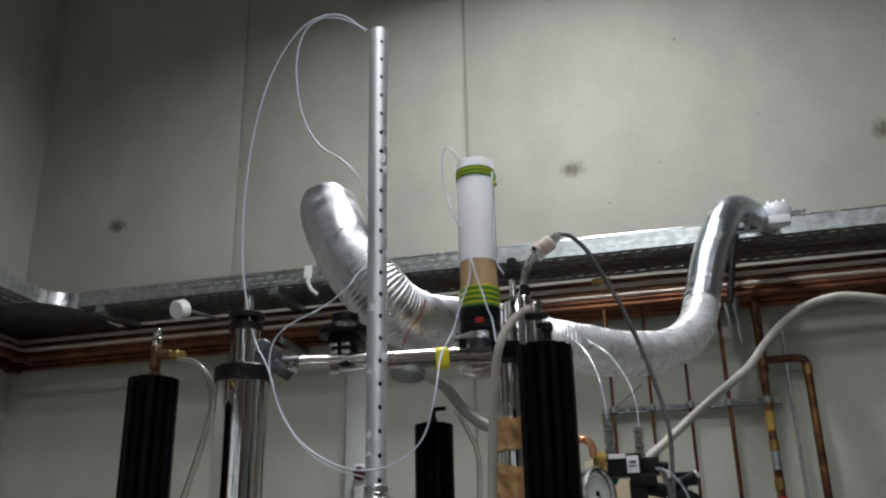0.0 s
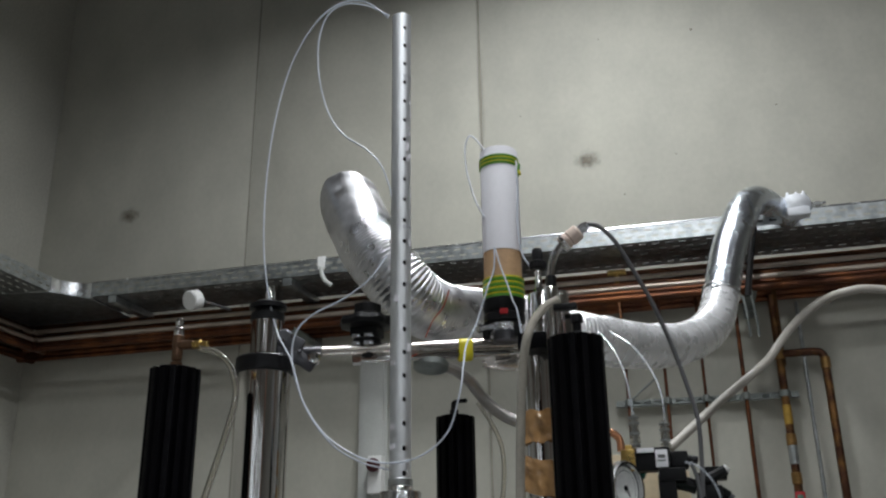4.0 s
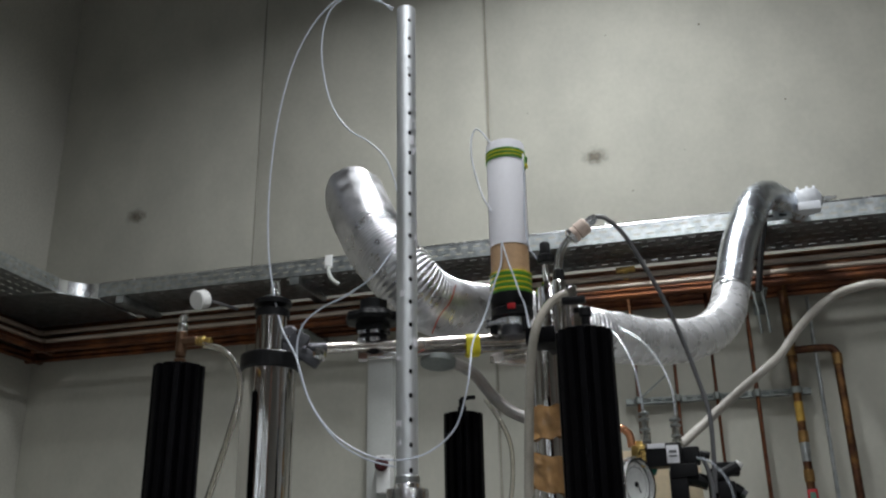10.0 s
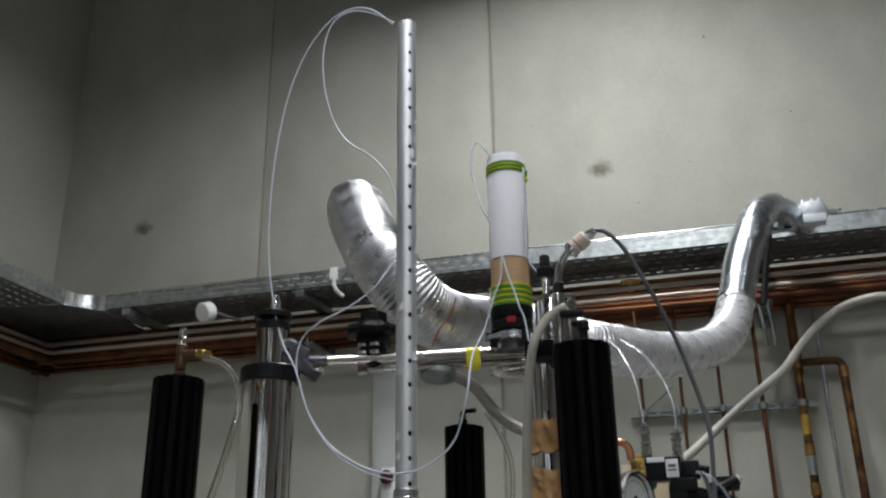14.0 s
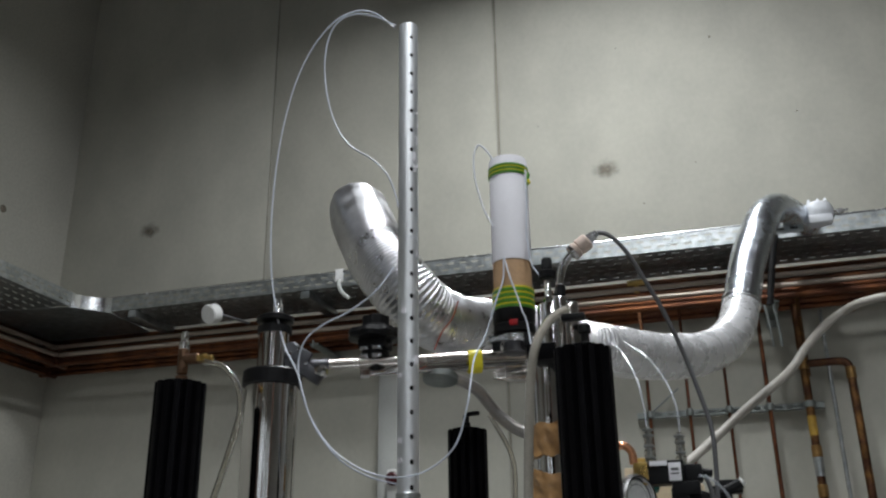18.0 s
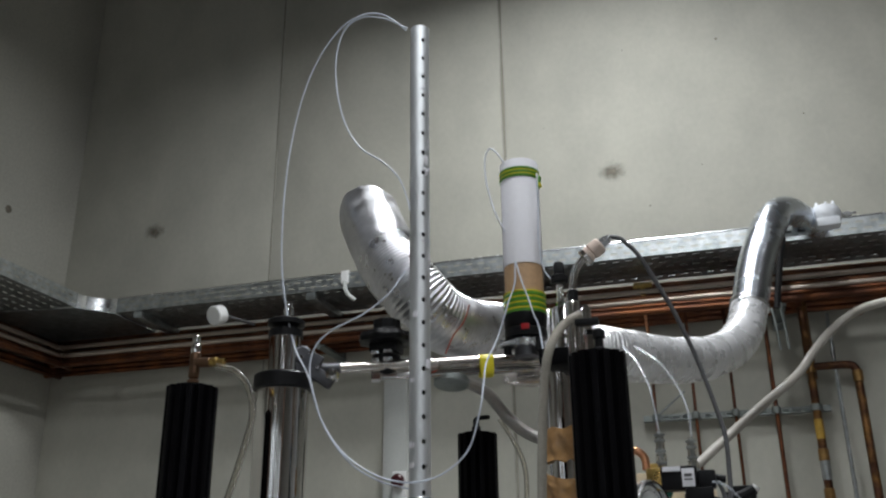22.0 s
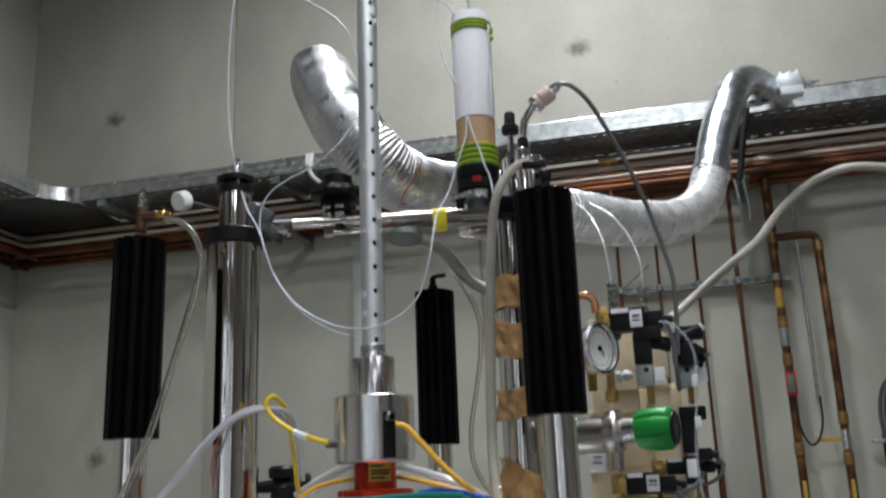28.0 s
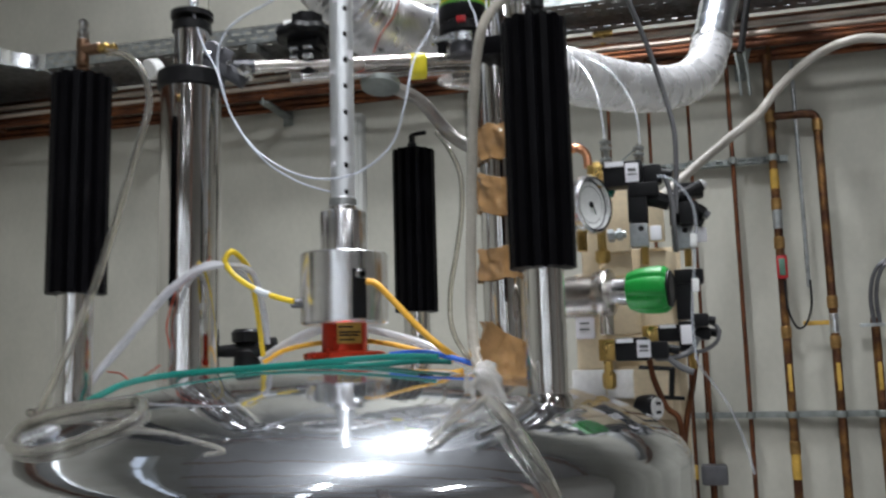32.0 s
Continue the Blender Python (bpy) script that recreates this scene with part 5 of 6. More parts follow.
hose("return_hose", [(0.258, -0.030, 1.935), (0.237, -0.050, 1.916), (0.220, -0.080, 1.875), (0.209, -0.080, 1.821), (0.202, -0.080, 1.733), (0.197, -0.080, 1.628), (0.196, -0.090, 1.533), (0.205, -0.125, 1.480), (0.220, -0.175, 1.450), (0.236, -0.210, 1.436)], 0.0068, HOSE_CLOUDY, "cloudy clear hose running down beside the column", "hose")
knot = thing("wrapped_joint", (0.243, -0.222, 1.415), "hose joint wrapped in shiny clear film", "joint")
kp = Vector((0.243, -0.222, 1.428))
wrap_wave = lambda a: 1 + 0.16 * math.sin(4 * a) + 0.10 * math.sin(9 * a + 1)
wrap_in = Geo().lathe([(0.005, -0.025), (0.0112, -0.017), (0.0092, -0.007), (0.0132, 0.003), (0.0097, 0.012), (0.0117, 0.018), (0.005, 0.025)], kp, (-0.3, 0, 1), 36, wobble=wrap_wave)
part("wrap", Geo().lathe([(0.006, -0.026), (0.0125, -0.018), (0.0105, -0.007), (0.0145, 0.003), (0.0110, 0.012), (0.0130, 0.019), (0.006, 0.026)], kp, (-0.3, 0, 1), 36, wobble=wrap_wave).add(wrap_in.v, [tuple(reversed(f)) for f in wrap_in.f]), FILM, knot, angle=50)
SIDE = Vector((0.966, 0.259, 0))


def fold(pts, r):
    return Geo().sweep([kp + SIDE * a + Vector((-0.004, -0.016, b)) for a, b in pts], r, 10)


part("loop", fold([(-0.017, -0.008), (-0.016, 0.009), (-0.005, 0.0156), (0.009, 0.013), (0.0156, -0.002), (0.024, -0.017)], 0.0030), FILM, knot, "fold of shiny film")
part("loop", fold([(-0.010, -0.014), (-0.011, 0.002), (-0.002, 0.009), (0.008, 0.004), (0.006, -0.008), (-0.002, -0.016)], 0.0028), FILM, knot, "fold of shiny film")
part("loop", fold([(-0.014, -0.016), (-0.004, -0.022), (0.010, -0.020), (0.020, -0.010)], 0.0026), FILM, knot, "fold of shiny film")
part("clip", Geo().rod((0.251, -0.328, 1.383), (0.267, -0.302, 1.390), 0.0042, 10), ZINC_BRIGHT, knot, "small silver clip")
clear_hose("clear_tube", [(0.212, -0.353, 1.381), (0.223, -0.326, 1.394), (0.231, -0.306, 1.401), (0.240, -0.285, 1.409), (0.246, -0.262, 1.418)], 0.0032, "short clear tube lying on the domed lid")
clear_hose("drain_hose", [(0.252, -0.257, 1.410), (0.276, -0.291, 1.390), (0.295, -0.312, 1.368), (0.309, -0.317, 1.345), (0.318, -0.312, 1.322), (0.325, -0.304, 1.296)], 0.009, "thick clear hose lying across the domed lid")
hose("braided_hose", [(-0.023, 0.200, 1.911), (0.017, 0.220, 1.904), (0.048, 0.250, 1.887), (0.075, 0.280, 1.851), (0.109, 0.280, 1.820), (0.153, 0.280, 1.800), (0.189, 0.260, 1.784)], 0.0108, GREY_HOSE, "grey braided hose behind the column", "hose")
clear_hose("thin_hose", [(0.058, 0.300, 1.848), (0.103, 0.200, 1.793), (0.120, 0.200, 1.749), (0.121, 0.200, 1.693), (0.111, 0.200, 1.629), (0.099, 0.200, 1.566), (0.100, 0.200, 1.512), (0.120, 0.200, 1.471), (0.164, 0.100, 1.452)], 0.0042, "thin clear hose hanging in a loop", 0.35)

# ---- pale hose to the valve board ----
hose("supply_hose", [(0.237, 1.333, 1.787), (0.316, 1.438, 1.857), (0.398, 1.511, 1.926), (0.546, 1.568, 2.054), (0.648, 1.587, 2.134), (0.708, 1.637, 2.190), (0.762, 1.679, 2.261), (0.833, 1.756, 2.343), (0.906, 1.776, 2.398), (0.974, 1.714, 2.407), (1.052, 1.702, 2.407), (1.212, 1.755, 2.382), (1.50, 2.02, 2.34), (1.62, 2.36, 2.33)], 0.0135, HOSE_PALE, "thick pale supply hose rising to the wall", "hose", seg=18, per=12)
hm = [(0.921, 1.779, 2.403), (0.935, 1.770, 2.407)]
solid("hose_band", Geo().rod(hm[0], hm[1], 0.0145, 14), BRONZE, "brown band round the pale hose", "band")

# ---- valve board ----
board = thing("valve_board", (0.362, 0.200, 1.392), "beige board carrying small valve blocks", "board")


def plate(pts, y, mat, thick=0.02):
    (x0, _, z0), (x1, _, z1) = pts
    return Geo().box(((x0 + x1) / 2, y, (z0 + z1) / 2), (abs(x1 - x0), thick, abs(z1 - z0)), 0.003)


BOARDS = [[(0.347, 0.215, 1.445), (0.432, 0.215, 1.368)], [(0.303, 0.200, 1.729), (0.329, 0.200, 1.580)], [(0.289, 0.210, 1.583), (0.331, 0.210, 1.442)], [(0.341, 0.190, 1.719), (0.376, 0.190, 1.611)], [(0.333, 0.200, 1.610), (0.375, 0.200, 1.577)], [(0.335, 0.190, 1.544), (0.386, 0.190, 1.491)], [(0.388, 0.200, 1.699), (0.425, 0.200, 1.626)], [(0.332, 0.190, 1.441), (0.371, 0.190, 1.400)], [(0.370, 0.180, 1.440), (0.422, 0.180, 1.383)], [(0.398, 0.210, 1.612), (0.439, 0.210, 1.540)], [(0.281, 0.200, 1.442), (0.328, 0.200, 1.384)], [(0.389, 0.215, 1.543), (0.432, 0.215, 1.439)]]
for i, b in enumerate(BOARDS):
    part("board_block", plate(b, b[0][1], BEIGE), WHITE_PVC if i in (7, 10) else BEIGE, board)
part("upright", Geo().box((0.375, 0.235, 0.82), (0.14, 0.02, 1.60), 0.003), BEIGE, board)
part("foot", Geo().box((0.375, 0.235 + 0.20, 0.02), (0.16, 0.45, 0.04), 0.004).box((0.375, 0.36, 0.18), (0.03, 0.24, 0.32), 0.003), BEIGE, board)
lbl = part("paper_label", plate([(0.289, 0.195, 1.519), (0.317, 0.195, 1.487)], 0.198, PAPER, 0.002), PAPER, board, "white paper label")
for k in (0, 1):
    b0 = [(0.294, 0.190, 1.510), (0.310, 0.190, 1.506)]
    part("text_bar", Geo().box(((b0[0][0] + b0[1][0]) / 2, 0.1958, b0[0][2] - 0.009 * k), (0.014, 0.001, 0.0025)), CABLE_GREY, lbl)

gx, gy, gz = 0.327, 0.075, 1.664
dial = thing("pressure_gauge", (gx, gy, gz), "round steel pressure gauge with a white dial", "gauge")
gb = Vector((gx, gy, gz))
gd = Vector((0.85, -0.53, 0.0)).normalized()
part("case", Geo().lathe([(0.033, -0.034), (0.036, -0.032), (0.036, -0.004), (0.039, -0.003), (0.039, 0.007), (0.0345, 0.005), (0.0335, 0.001)], gb, gd, 40), STEEL, dial)
part("dial", Geo().lathe([(0.0332, 0.0), (0.0332, 0.0028)], gb, gd, 36), DIAL, dial, "white dial")
side_v = gd.cross(Vector((0, 0, 1))).normalized()
part("bezel", Geo().lathe([(0.0345, -0.002), (0.0405, 0.0), (0.0405, 0.009), (0.038, 0.012), (0.035, 0.011), (0.0338, 0.0015)], gb, gd, 40), ALU, dial, "polished bezel")
part("scale_arc", Geo().lathe([(0.0258, 0.0037), (0.0258, 0.0039)], gb, gd, 36), CABLE_GREY, dial, "dark scale ring")
part("inner_face", Geo().lathe([(0.0250, 0.0037), (0.0250, 0.0041)], gb, gd, 36), DIAL, dial)
part("inner_ring", Geo().lathe([(0.0328, 0.0020), (0.0336, 0.0029), (0.0336, 0.0034), (0.0328, 0.0032)], gb, gd, 40), CABLE_GREY, dial, "dark ring inside the bezel")
part("dial_face", Geo().lathe([(0.0320, 0.0028), (0.0320, 0.0037)], gb, gd, 36), DIAL, dial, "white dial face")
for i in range(11):
    a = radians(-135 + 27 * i)
    w = side_v * math.sin(a) + Vector((0, 0, 1)) * math.cos(a)
    part("scale_mark", Geo().rod(gb + gd * 0.0036 + w * 0.026, gb + gd * 0.0036 + w * 0.029, 0.0004, 6), CABLE_GREY, dial)
part("needle", Geo().rod(gb + gd * 0.0045 - side_v * 0.004, gb + gd * 0.0045 - side_v * 0.010 + Vector((0, 0, -0.012)), 0.0008, 6), BLACK, dial, "black needle")
part("hub", Geo().lathe([(0.004, 0.003), (0.004, 0.006), (0.002, 0.0065)], gb, gd, 12), BLACK, dial)
part("stem", Geo().rod(gb - gd * 0.014 + Vector((0, 0, -0.03)), gb - gd * 0.014 + Vector((0, 0, -0.062)), 0.007, 6), BRASS, dial, "brass stem")

kn = Vector((0.402, 0.035, 1.541))
reg = thing("regulator", tuple(kn), "chrome pressure regulator with a green hand knob", "regulator")
kd = Vector((0.97, -0.2, 0.0)).normalized()
part("knob", Geo().lathe([(0.018, -0.027), (0.024, -0.025), (0.0285, -0.014), (0.0305, 0.0), (0.0310, 0.012), (0.030, 0.021), (0.0265, 0.026)], kn, kd, 84, wobble=lambda a: 1 - 0.10 * max(0.0, math.cos(7 * a)) ** 3), GREEN_KNOB, reg, "fluted green plastic knob", 25)
part("knob_cap", Geo().lathe([(0.0235, 0.025), (0.0235, 0.029), (0.020, 0.0305), (0.018, 0.0290)], kn, kd, 32), BLACK, reg, "black end cap")
part("spindle", Geo().lathe([(0.0178, 0), (0.0178, 0.020)], kn - kd * 0.027, -kd, 32), ALU, reg)
part("bonnet", Geo().lathe([(0.020, 0), (0.0295, 0.002), (0.0315, 0.005), (0.0315, 0.014), (0.0300, 0.018), (0.0275, 0.024)], kn - kd * 0.046, -kd, 40), BRUSHED, reg)
part("body", Geo().lathe([(0.0270, 0), (0.0275, 0.003), (0.0275, 0.066), (0.023, 0.070), (0.016, 0.072), (0.016, 0.091)], kn - kd * 0.070 + Vector((0, 0, -0.003)), -kd, 40), BRUSHED, reg)
part("port_hole", Geo().lathe([(0.005, 0), (0.005, 0.003)], kn - kd * 0.125 + Vector((0, -0.0255, -0.012)), (0, -1, -0.3), 12), BLACK, reg)
part("outlet", Geo().rod(kn - kd * 0.0575 + Vector((0, 0, -0.024)), kn - kd * 0.0575 + Vector((0, 0, -0.055)), 0.009, 16), BRUSHED, reg)
part("inlet", Geo().rod(kn - kd * 0.128 + Vector((0, 0, 0.02)), kn - kd * 0.128 + Vector((0, 0, 0.05)), 0.007, 12), BRASS, reg)



def solenoid(a, b, y, label, brass_side=-1, tag_at=0.75):
    """A black coil block between two corners, with a brass body, a white label and a plug."""
    (x0, _, z0), (x1, _, z1) = a, b
    w, h = x1 - x0, z0 - z1
    cz = (z0 + z1) / 2
    t = thing("solenoid_valve", ((x0 + x1) / 2, y, cz), label, "solenoid valve", "solenoid valves on the board")
    part("coil", Geo().box(((x0 + x1) / 2, y, cz), (w, 0.032, h), 0.003), BLACK, t)
    part("brass_body", Geo().box((x0 - 0.011 if brass_side < 0 else x1 + 0.011, y, cz), (0.022, 0.024, h * 0.95), 0.003).rod((x0 - 0.011, y, cz - h * 0.45), (x0 - 0.011, y, cz - h * 0.45 - 0.02), 0.006, 6), BRASS, t, "brass valve body")
    part("rating_label", Geo().box((x0 + w * tag_at, y - 0.0175, cz), (0.018, 0.002, h * 0.75), 0.0005), PAPER, t, "white rating label")
    part("text_bar", Geo().box((x0 + w * tag_at, y - 0.0188, cz + h * 0.1), (0.011, 0.0008, 0.004)).box((x0 + w * tag_at, y - 0.0188, cz - h * 0.08), (0.012, 0.0008, 0.002)), CABLE_GREY, t)
    part("top_label", Geo().box((x0 + w * 0.3, y - 0.0172, z0 - h * 0.13), (w * 0.5, 0.002, h * 0.2), 0.0004), PAPER, t)
    part("plug", Geo().box((x1 + 0.013, y + 0.002, cz - 0.002), (0.026, 0.026, h * 0.75), 0.004).rod((x1 + 0.024, y, cz), (x1 + 0.04, y, cz - 0.003), 0.006, 10), BLACK, t)
    return t


S1 = [(0.348, 0.100, 1.724), (0.400, 0.100, 1.689)]
solenoid(S1[0], S1[1], 0.1, "black solenoid valve coil with white labels and brass body")
S2 = [(0.352, 0.100, 1.483), (0.396, 0.100, 1.452)]
solenoid(S2[0], S2[1], 0.1, "black solenoid valve coil with white labels and brass body", tag_at=0.86)
S3 = [(0.408, 0.170, 1.502), (0.453, 0.170, 1.478)]
solenoid(S3[0], S3[1], 0.17, "black solenoid valve coil with a looped cable", tag_at=0.85)


def upright_solenoid(a, b, y, label, yoke=None, tag_out=0.009):
    (x0, _, z0), (x1, _, z1) = a, b
    w, h = x1 - x0, z0 - z1
    t = thing("solenoid_valve", ((x0 + x1) / 2, y, z1), label, "solenoid valve", "upright solenoid valves")
    part("coil", Geo().box(((x0 + x1) / 2, y, z0 - h * 0.29), (w, 0.034, h * 0.58), 0.003), BLACK, t)
    part("yoke", Geo().box(((x0 + x1) / 2, y, z1 + h * 0.2), (w * 0.94, 0.03, h * 0.40), 0.002), yoke or ZINC, t, "metal yoke")
    part("yoke_hole", Geo().lathe([(0.004, 0), (0.004, 0.002)], ((x0 + x1) / 2 + w * 0.12, y - 0.0148, z1 + h * 0.3), (0, -1, 0), 10), BLACK, t)
    part("rating_label", Geo().box((x1 + tag_out, y - 0.018 if tag_out < 0 else y - 0.01, z1 + h * 0.22), (0.015, 0.004, h * 0.25), 0.001), PAPER, t, "white rating label")
    part("plug", Geo().box((x1 - 0.004, y - 0.004, z0 - h * 0.02), (0.04, 0.03, 0.02), 0.003), BLACK, t)
    part("port", Geo().rod(((x0 + x1) / 2 + 0.006, y, z1), ((x0 + x1) / 2 + 0.006, y, z1 - 0.024), 0.005, 8), BRASS, t, "brass port")
    return t


U1 = [(0.379, 0.100, 1.684), (0.405, 0.100, 1.605)]
upright_solenoid(U1[0], U1[1], 0.1, "upright black solenoid coil on a grey metal yoke")
U2 = [(0.433, 0.150, 1.689), (0.465, 0.150, 1.605)]
upright_solenoid(U2[0], U2[1], 0.15, "upright black solenoid coil on a grey metal yoke")
U3 = [(0.435, 0.160, 1.569), (0.458, 0.160, 1.463)]
upright_solenoid(U3[0], U3[1], 0.16, "upright black solenoid coil behind the green knob", BLACK, -0.012)

nest = thing("plug_cluster", (0.426, 0.120, 1.695), "cluster of black plugs and bent cable ends", "plugs")
for pts, r, m in (([(0.399, 0.100, 1.673), (0.416, 0.100, 1.670), (0.434, 0.100, 1.664)], 0.0112, BLACK), ([(0.436, 0.120, 1.673), (0.460, 0.120, 1.681), (0.479, 0.120, 1.690)], 0.008, BLACK), ([(0.458, 0.130, 1.664), (0.470, 0.130, 1.658), (0.480, 0.130, 1.651)], 0.0085, BLACK), ([(0.479, 0.130, 1.652), (0.486, 0.130, 1.647)], 0.0062, CAST_GREY), ([(0.456, 0.135, 1.648), (0.468, 0.135, 1.643), (0.478, 0.135, 1.638)], 0.007, BLACK), ([(0.474, 0.120, 1.685), (0.482, 0.120, 1.694)], 0.006, WHITE_PVC)):
    part("cable_end", Geo().sweep(pts, r, 10), m, nest)
part("plug", Geo().box((0.459, 0.128, 1.652), (0.026, 0.026, 0.032), 0.004), BLACK, nest)
part("plug", Geo().box((0.466, 0.150, 1.506), (0.022, 0.022, 0.018), 0.004).rod((0.474, 0.15, 1.506), (0.486, 0.15, 1.504), 0.006, 10), BLACK, nest)
hose("board_cable", [(0.428, 0.085, 1.700), (0.434, 0.085, 1.684), (0.438, 0.085, 1.655), (0.4385, 0.086, 1.625), (0.4395, 0.105, 1.598)], 0.0032, CABLE_GREY, "slate grey cable bent down between the valve coils", "cable")
hose("looped_cable", [(0.450, 0.160, 1.491), (0.474, 0.160, 1.503), (0.489, 0.160, 1.494), (0.486, 0.160, 1.476), (0.467, 0.160, 1.464), (0.444, 0.160, 1.463)], 0.0028, CABLE_GREY, "grey cable bent in a loop beside the valves", "cable")
hose("board_cable", [(0.420, 0.080, 1.699), (0.439, 0.080, 1.692), (0.458, 0.080, 1.669), (0.466, 0.080, 1.640), (0.463, 0.080, 1.593), (0.456, 0.080, 1.531), (0.454, 0.080, 1.485), (0.456, 0.080, 1.454)], 0.0021, AIR_HOSE, "pale cable hanging down the valve board", "cable")
for q in [(0.462, 0.075, 1.607), (0.461, 0.075, 1.548)]:
    solid("cable_clip", Geo().box(q, (0.009, 0.006, 0.018), 0.002), WHITE_PVC, "small white clip on the hanging pale cable", "clip", "cable clips")
nutrow = [(0.350, 0.090, 1.622), (0.375, 0.090, 1.624)]
solid("nut_row", Geo().rod(nutrow[0], nutrow[1], 0.0055, 12).rod(nutrow[0], Vector(nutrow[0]).lerp(Vector(nutrow[1]), 0.35), 0.009, 6).rod(Vector(nutrow[0]).lerp(Vector(nutrow[1]), 0.5), Vector(nutrow[0]).lerp(Vector(nutrow[1]), 0.8), 0.0085, 6), ZINC, "bright hexagon nuts beside the gauge stem", "fitting")
hose("board_cable", [(0.397, 0.100, 1.468), (0.415, 0.100, 1.460), (0.435, 0.100, 1.443), (0.452, 0.100, 1.435)], 0.0045, CABLE_GREY, "grey cable running under the valves", "cable")
hose("board_cable", [(0.403, 0.100, 1.455), (0.426, 0.100, 1.455), (0.449, 0.100, 1.462), (0.461, 0.100, 1.481)], 0.004, CABLE_GREY, "grey cable running under the valves", "cable")
hose("rust_pipe", [(0.393, 0.170, 1.457), (0.399, 0.170, 1.424), (0.414, 0.170, 1.387), (0.429, 0.170, 1.371), (0.433, 0.170, 1.328)], 0.0042, COPPER, "bent brown copper tube below the valves", "pipe")
hose("rust_pipe", [(0.459, 0.200, 1.463), (0.452, 0.200, 1.422), (0.441, 0.200, 1.373), (0.430, 0.200, 1.308)], 0.0042, COPPER, "bent brown copper tube below the valves", "pipe")
hose("copper_bend", [(0.296, 0.100, 1.747), (0.313, 0.100, 1.751), (0.325, 0.100, 1.741), (0.327, 0.100, 1.722)], 0.006, COPPER_BRIGHT, "short bright copper bend above the gauge", "pipe")
manifold = thing("manifold_block", (0.335, 0.100, 1.710), "brass manifold block beside the gauge with a green cap", "fitting")
part("block", plate([(0.324, 0.130, 1.734), (0.343, 0.130, 1.699)], 0.13, BRASS, 0.022), BRASS, manifold)
part("cap", Geo().rod((0.344, 0.120, 1.696), (0.361, 0.120, 1.689), 0.010, 14), CABLE_GREEN, manifold, "dark green cap")
solid("brass_joint", Geo().lathe([(0.007, 0), (0.010, 0.004), (0.010, 0.016), (0.006, 0.02), (0.006, 0.05)], (0.341, 0.100, 1.586), (0, 0, 1), 6), BRASS, "brass hexagon joint below the gauge", "fitting")
solid("brass_joint", Geo().lathe([(0.006, 0), (0.009, 0.004), (0.009, 0.02), (0.006, 0.024)], (0.341, 0.110, 1.415), (0, 0, 1), 6), BRASS, "brass hexagon joint at the board's foot", "fitting")
g2 = Vector((0.401, 0.130, 1.388))
small = thing("small_valve", tuple(g2), "small dark valve with a white marked disc", "valve")
sdv = Vector((0.86, -0.5, 0.05)).normalized()
part("body", Geo().lathe([(0.012, -0.03), (0.018, -0.025), (0.019, -0.006), (0.0165, 0)], g2, sdv, 24), BLACK, small)
part("disc", Geo().lathe([(0.0145, 0), (0.0145, 0.002)], g2, sdv, 24), DIAL, small, "white disc with dark bars")
for dz in (-0.006, 0.006):
    part("bar", Geo().box(g2 + sdv * 0.003 + Vector((0, 0, dz)), (0.011, 0.001, 0.004), 0, pose(0, 0, 0, 0, 0, 60)), BLACK, small)
for i, spot in enumerate(((0.339, 0.300, 1.781), (0.391, 0.300, 1.767))):
    v = Vector(spot)
    t = thing("needle_valve", tuple(v), "small clear and steel screw joint on a thin hose", "fitting", "screw joints")
    part("barrel", Geo().lathe([(0.007, 0), (0.009, 0.004), (0.009, 0.02), (0.006, 0.022), (0.0075, 0.026), (0.0075, 0.05), (0.004, 0.054), (0.004, 0.062)], v - Vector((0, 0, 0.03)), (0, 0, 1), 14), CLEAR, t, "clear plastic barrel")
    for dz in (-0.026, -0.006, 0.012, 0.022):
        part("ring", Geo().lathe([(0.006, 0), (0.0092, 0.001), (0.0092, 0.004), (0.006, 0.005)], v + Vector((0, 0, dz)), (0, 0, 1), 12), ZINC, t)
    part("core_pin", Geo().rod(v - Vector((0, 0, 0.028)), v + Vector((0, 0, 0.03)), 0.0028, 8), ZINC, t)
    part("leg", Geo().rod(v - Vector((0, 0, 0.06)), v - Vector((0, 0, 0.028)), 0.005, 8), BRASS, t)
hose("thin_air_hose", [(0.339, 0.300, 1.801), (0.335, 0.310, 1.851), (0.326, 0.330, 1.903), (0.303, 0.380, 1.962), (0.278, 0.420, 1.999)], 0.0019, AIR_HOSE, "thin white air hose", "hose")
hose("thin_air_hose", [(0.393, 0.300, 1.789), (0.391, 0.310, 1.845), (0.375, 0.340, 1.900), (0.343, 0.380, 1.957), (0.302, 0.420, 1.997)], 0.0019, AIR_HOSE, "thin white air hose", "hose")
hose("thin_air_hose", [(0.456, 0.090, 1.453), (0.464, 0.120, 1.437), (0.481, 0.200, 1.415), (0.504, 0.300, 1.380), (0.524, 0.350, 1.329), (0.537, 0.360, 1.276)], 0.0022, AIR_HOSE, "pale thin hose in front of the wall", "hose")
solid("lever_bar", Geo().rod((0.378, 0.170, 1.444), (0.428, 0.170, 1.440), 0.003, 8).rod((0.424, 0.170, 1.440), (0.421, 0.170, 1.399), 0.004, 8).rod((0.411, 0.170, 1.401), (0.439, 0.170, 1.399), 0.003, 8), BLACK, "small black lever rods on the board", "lever")

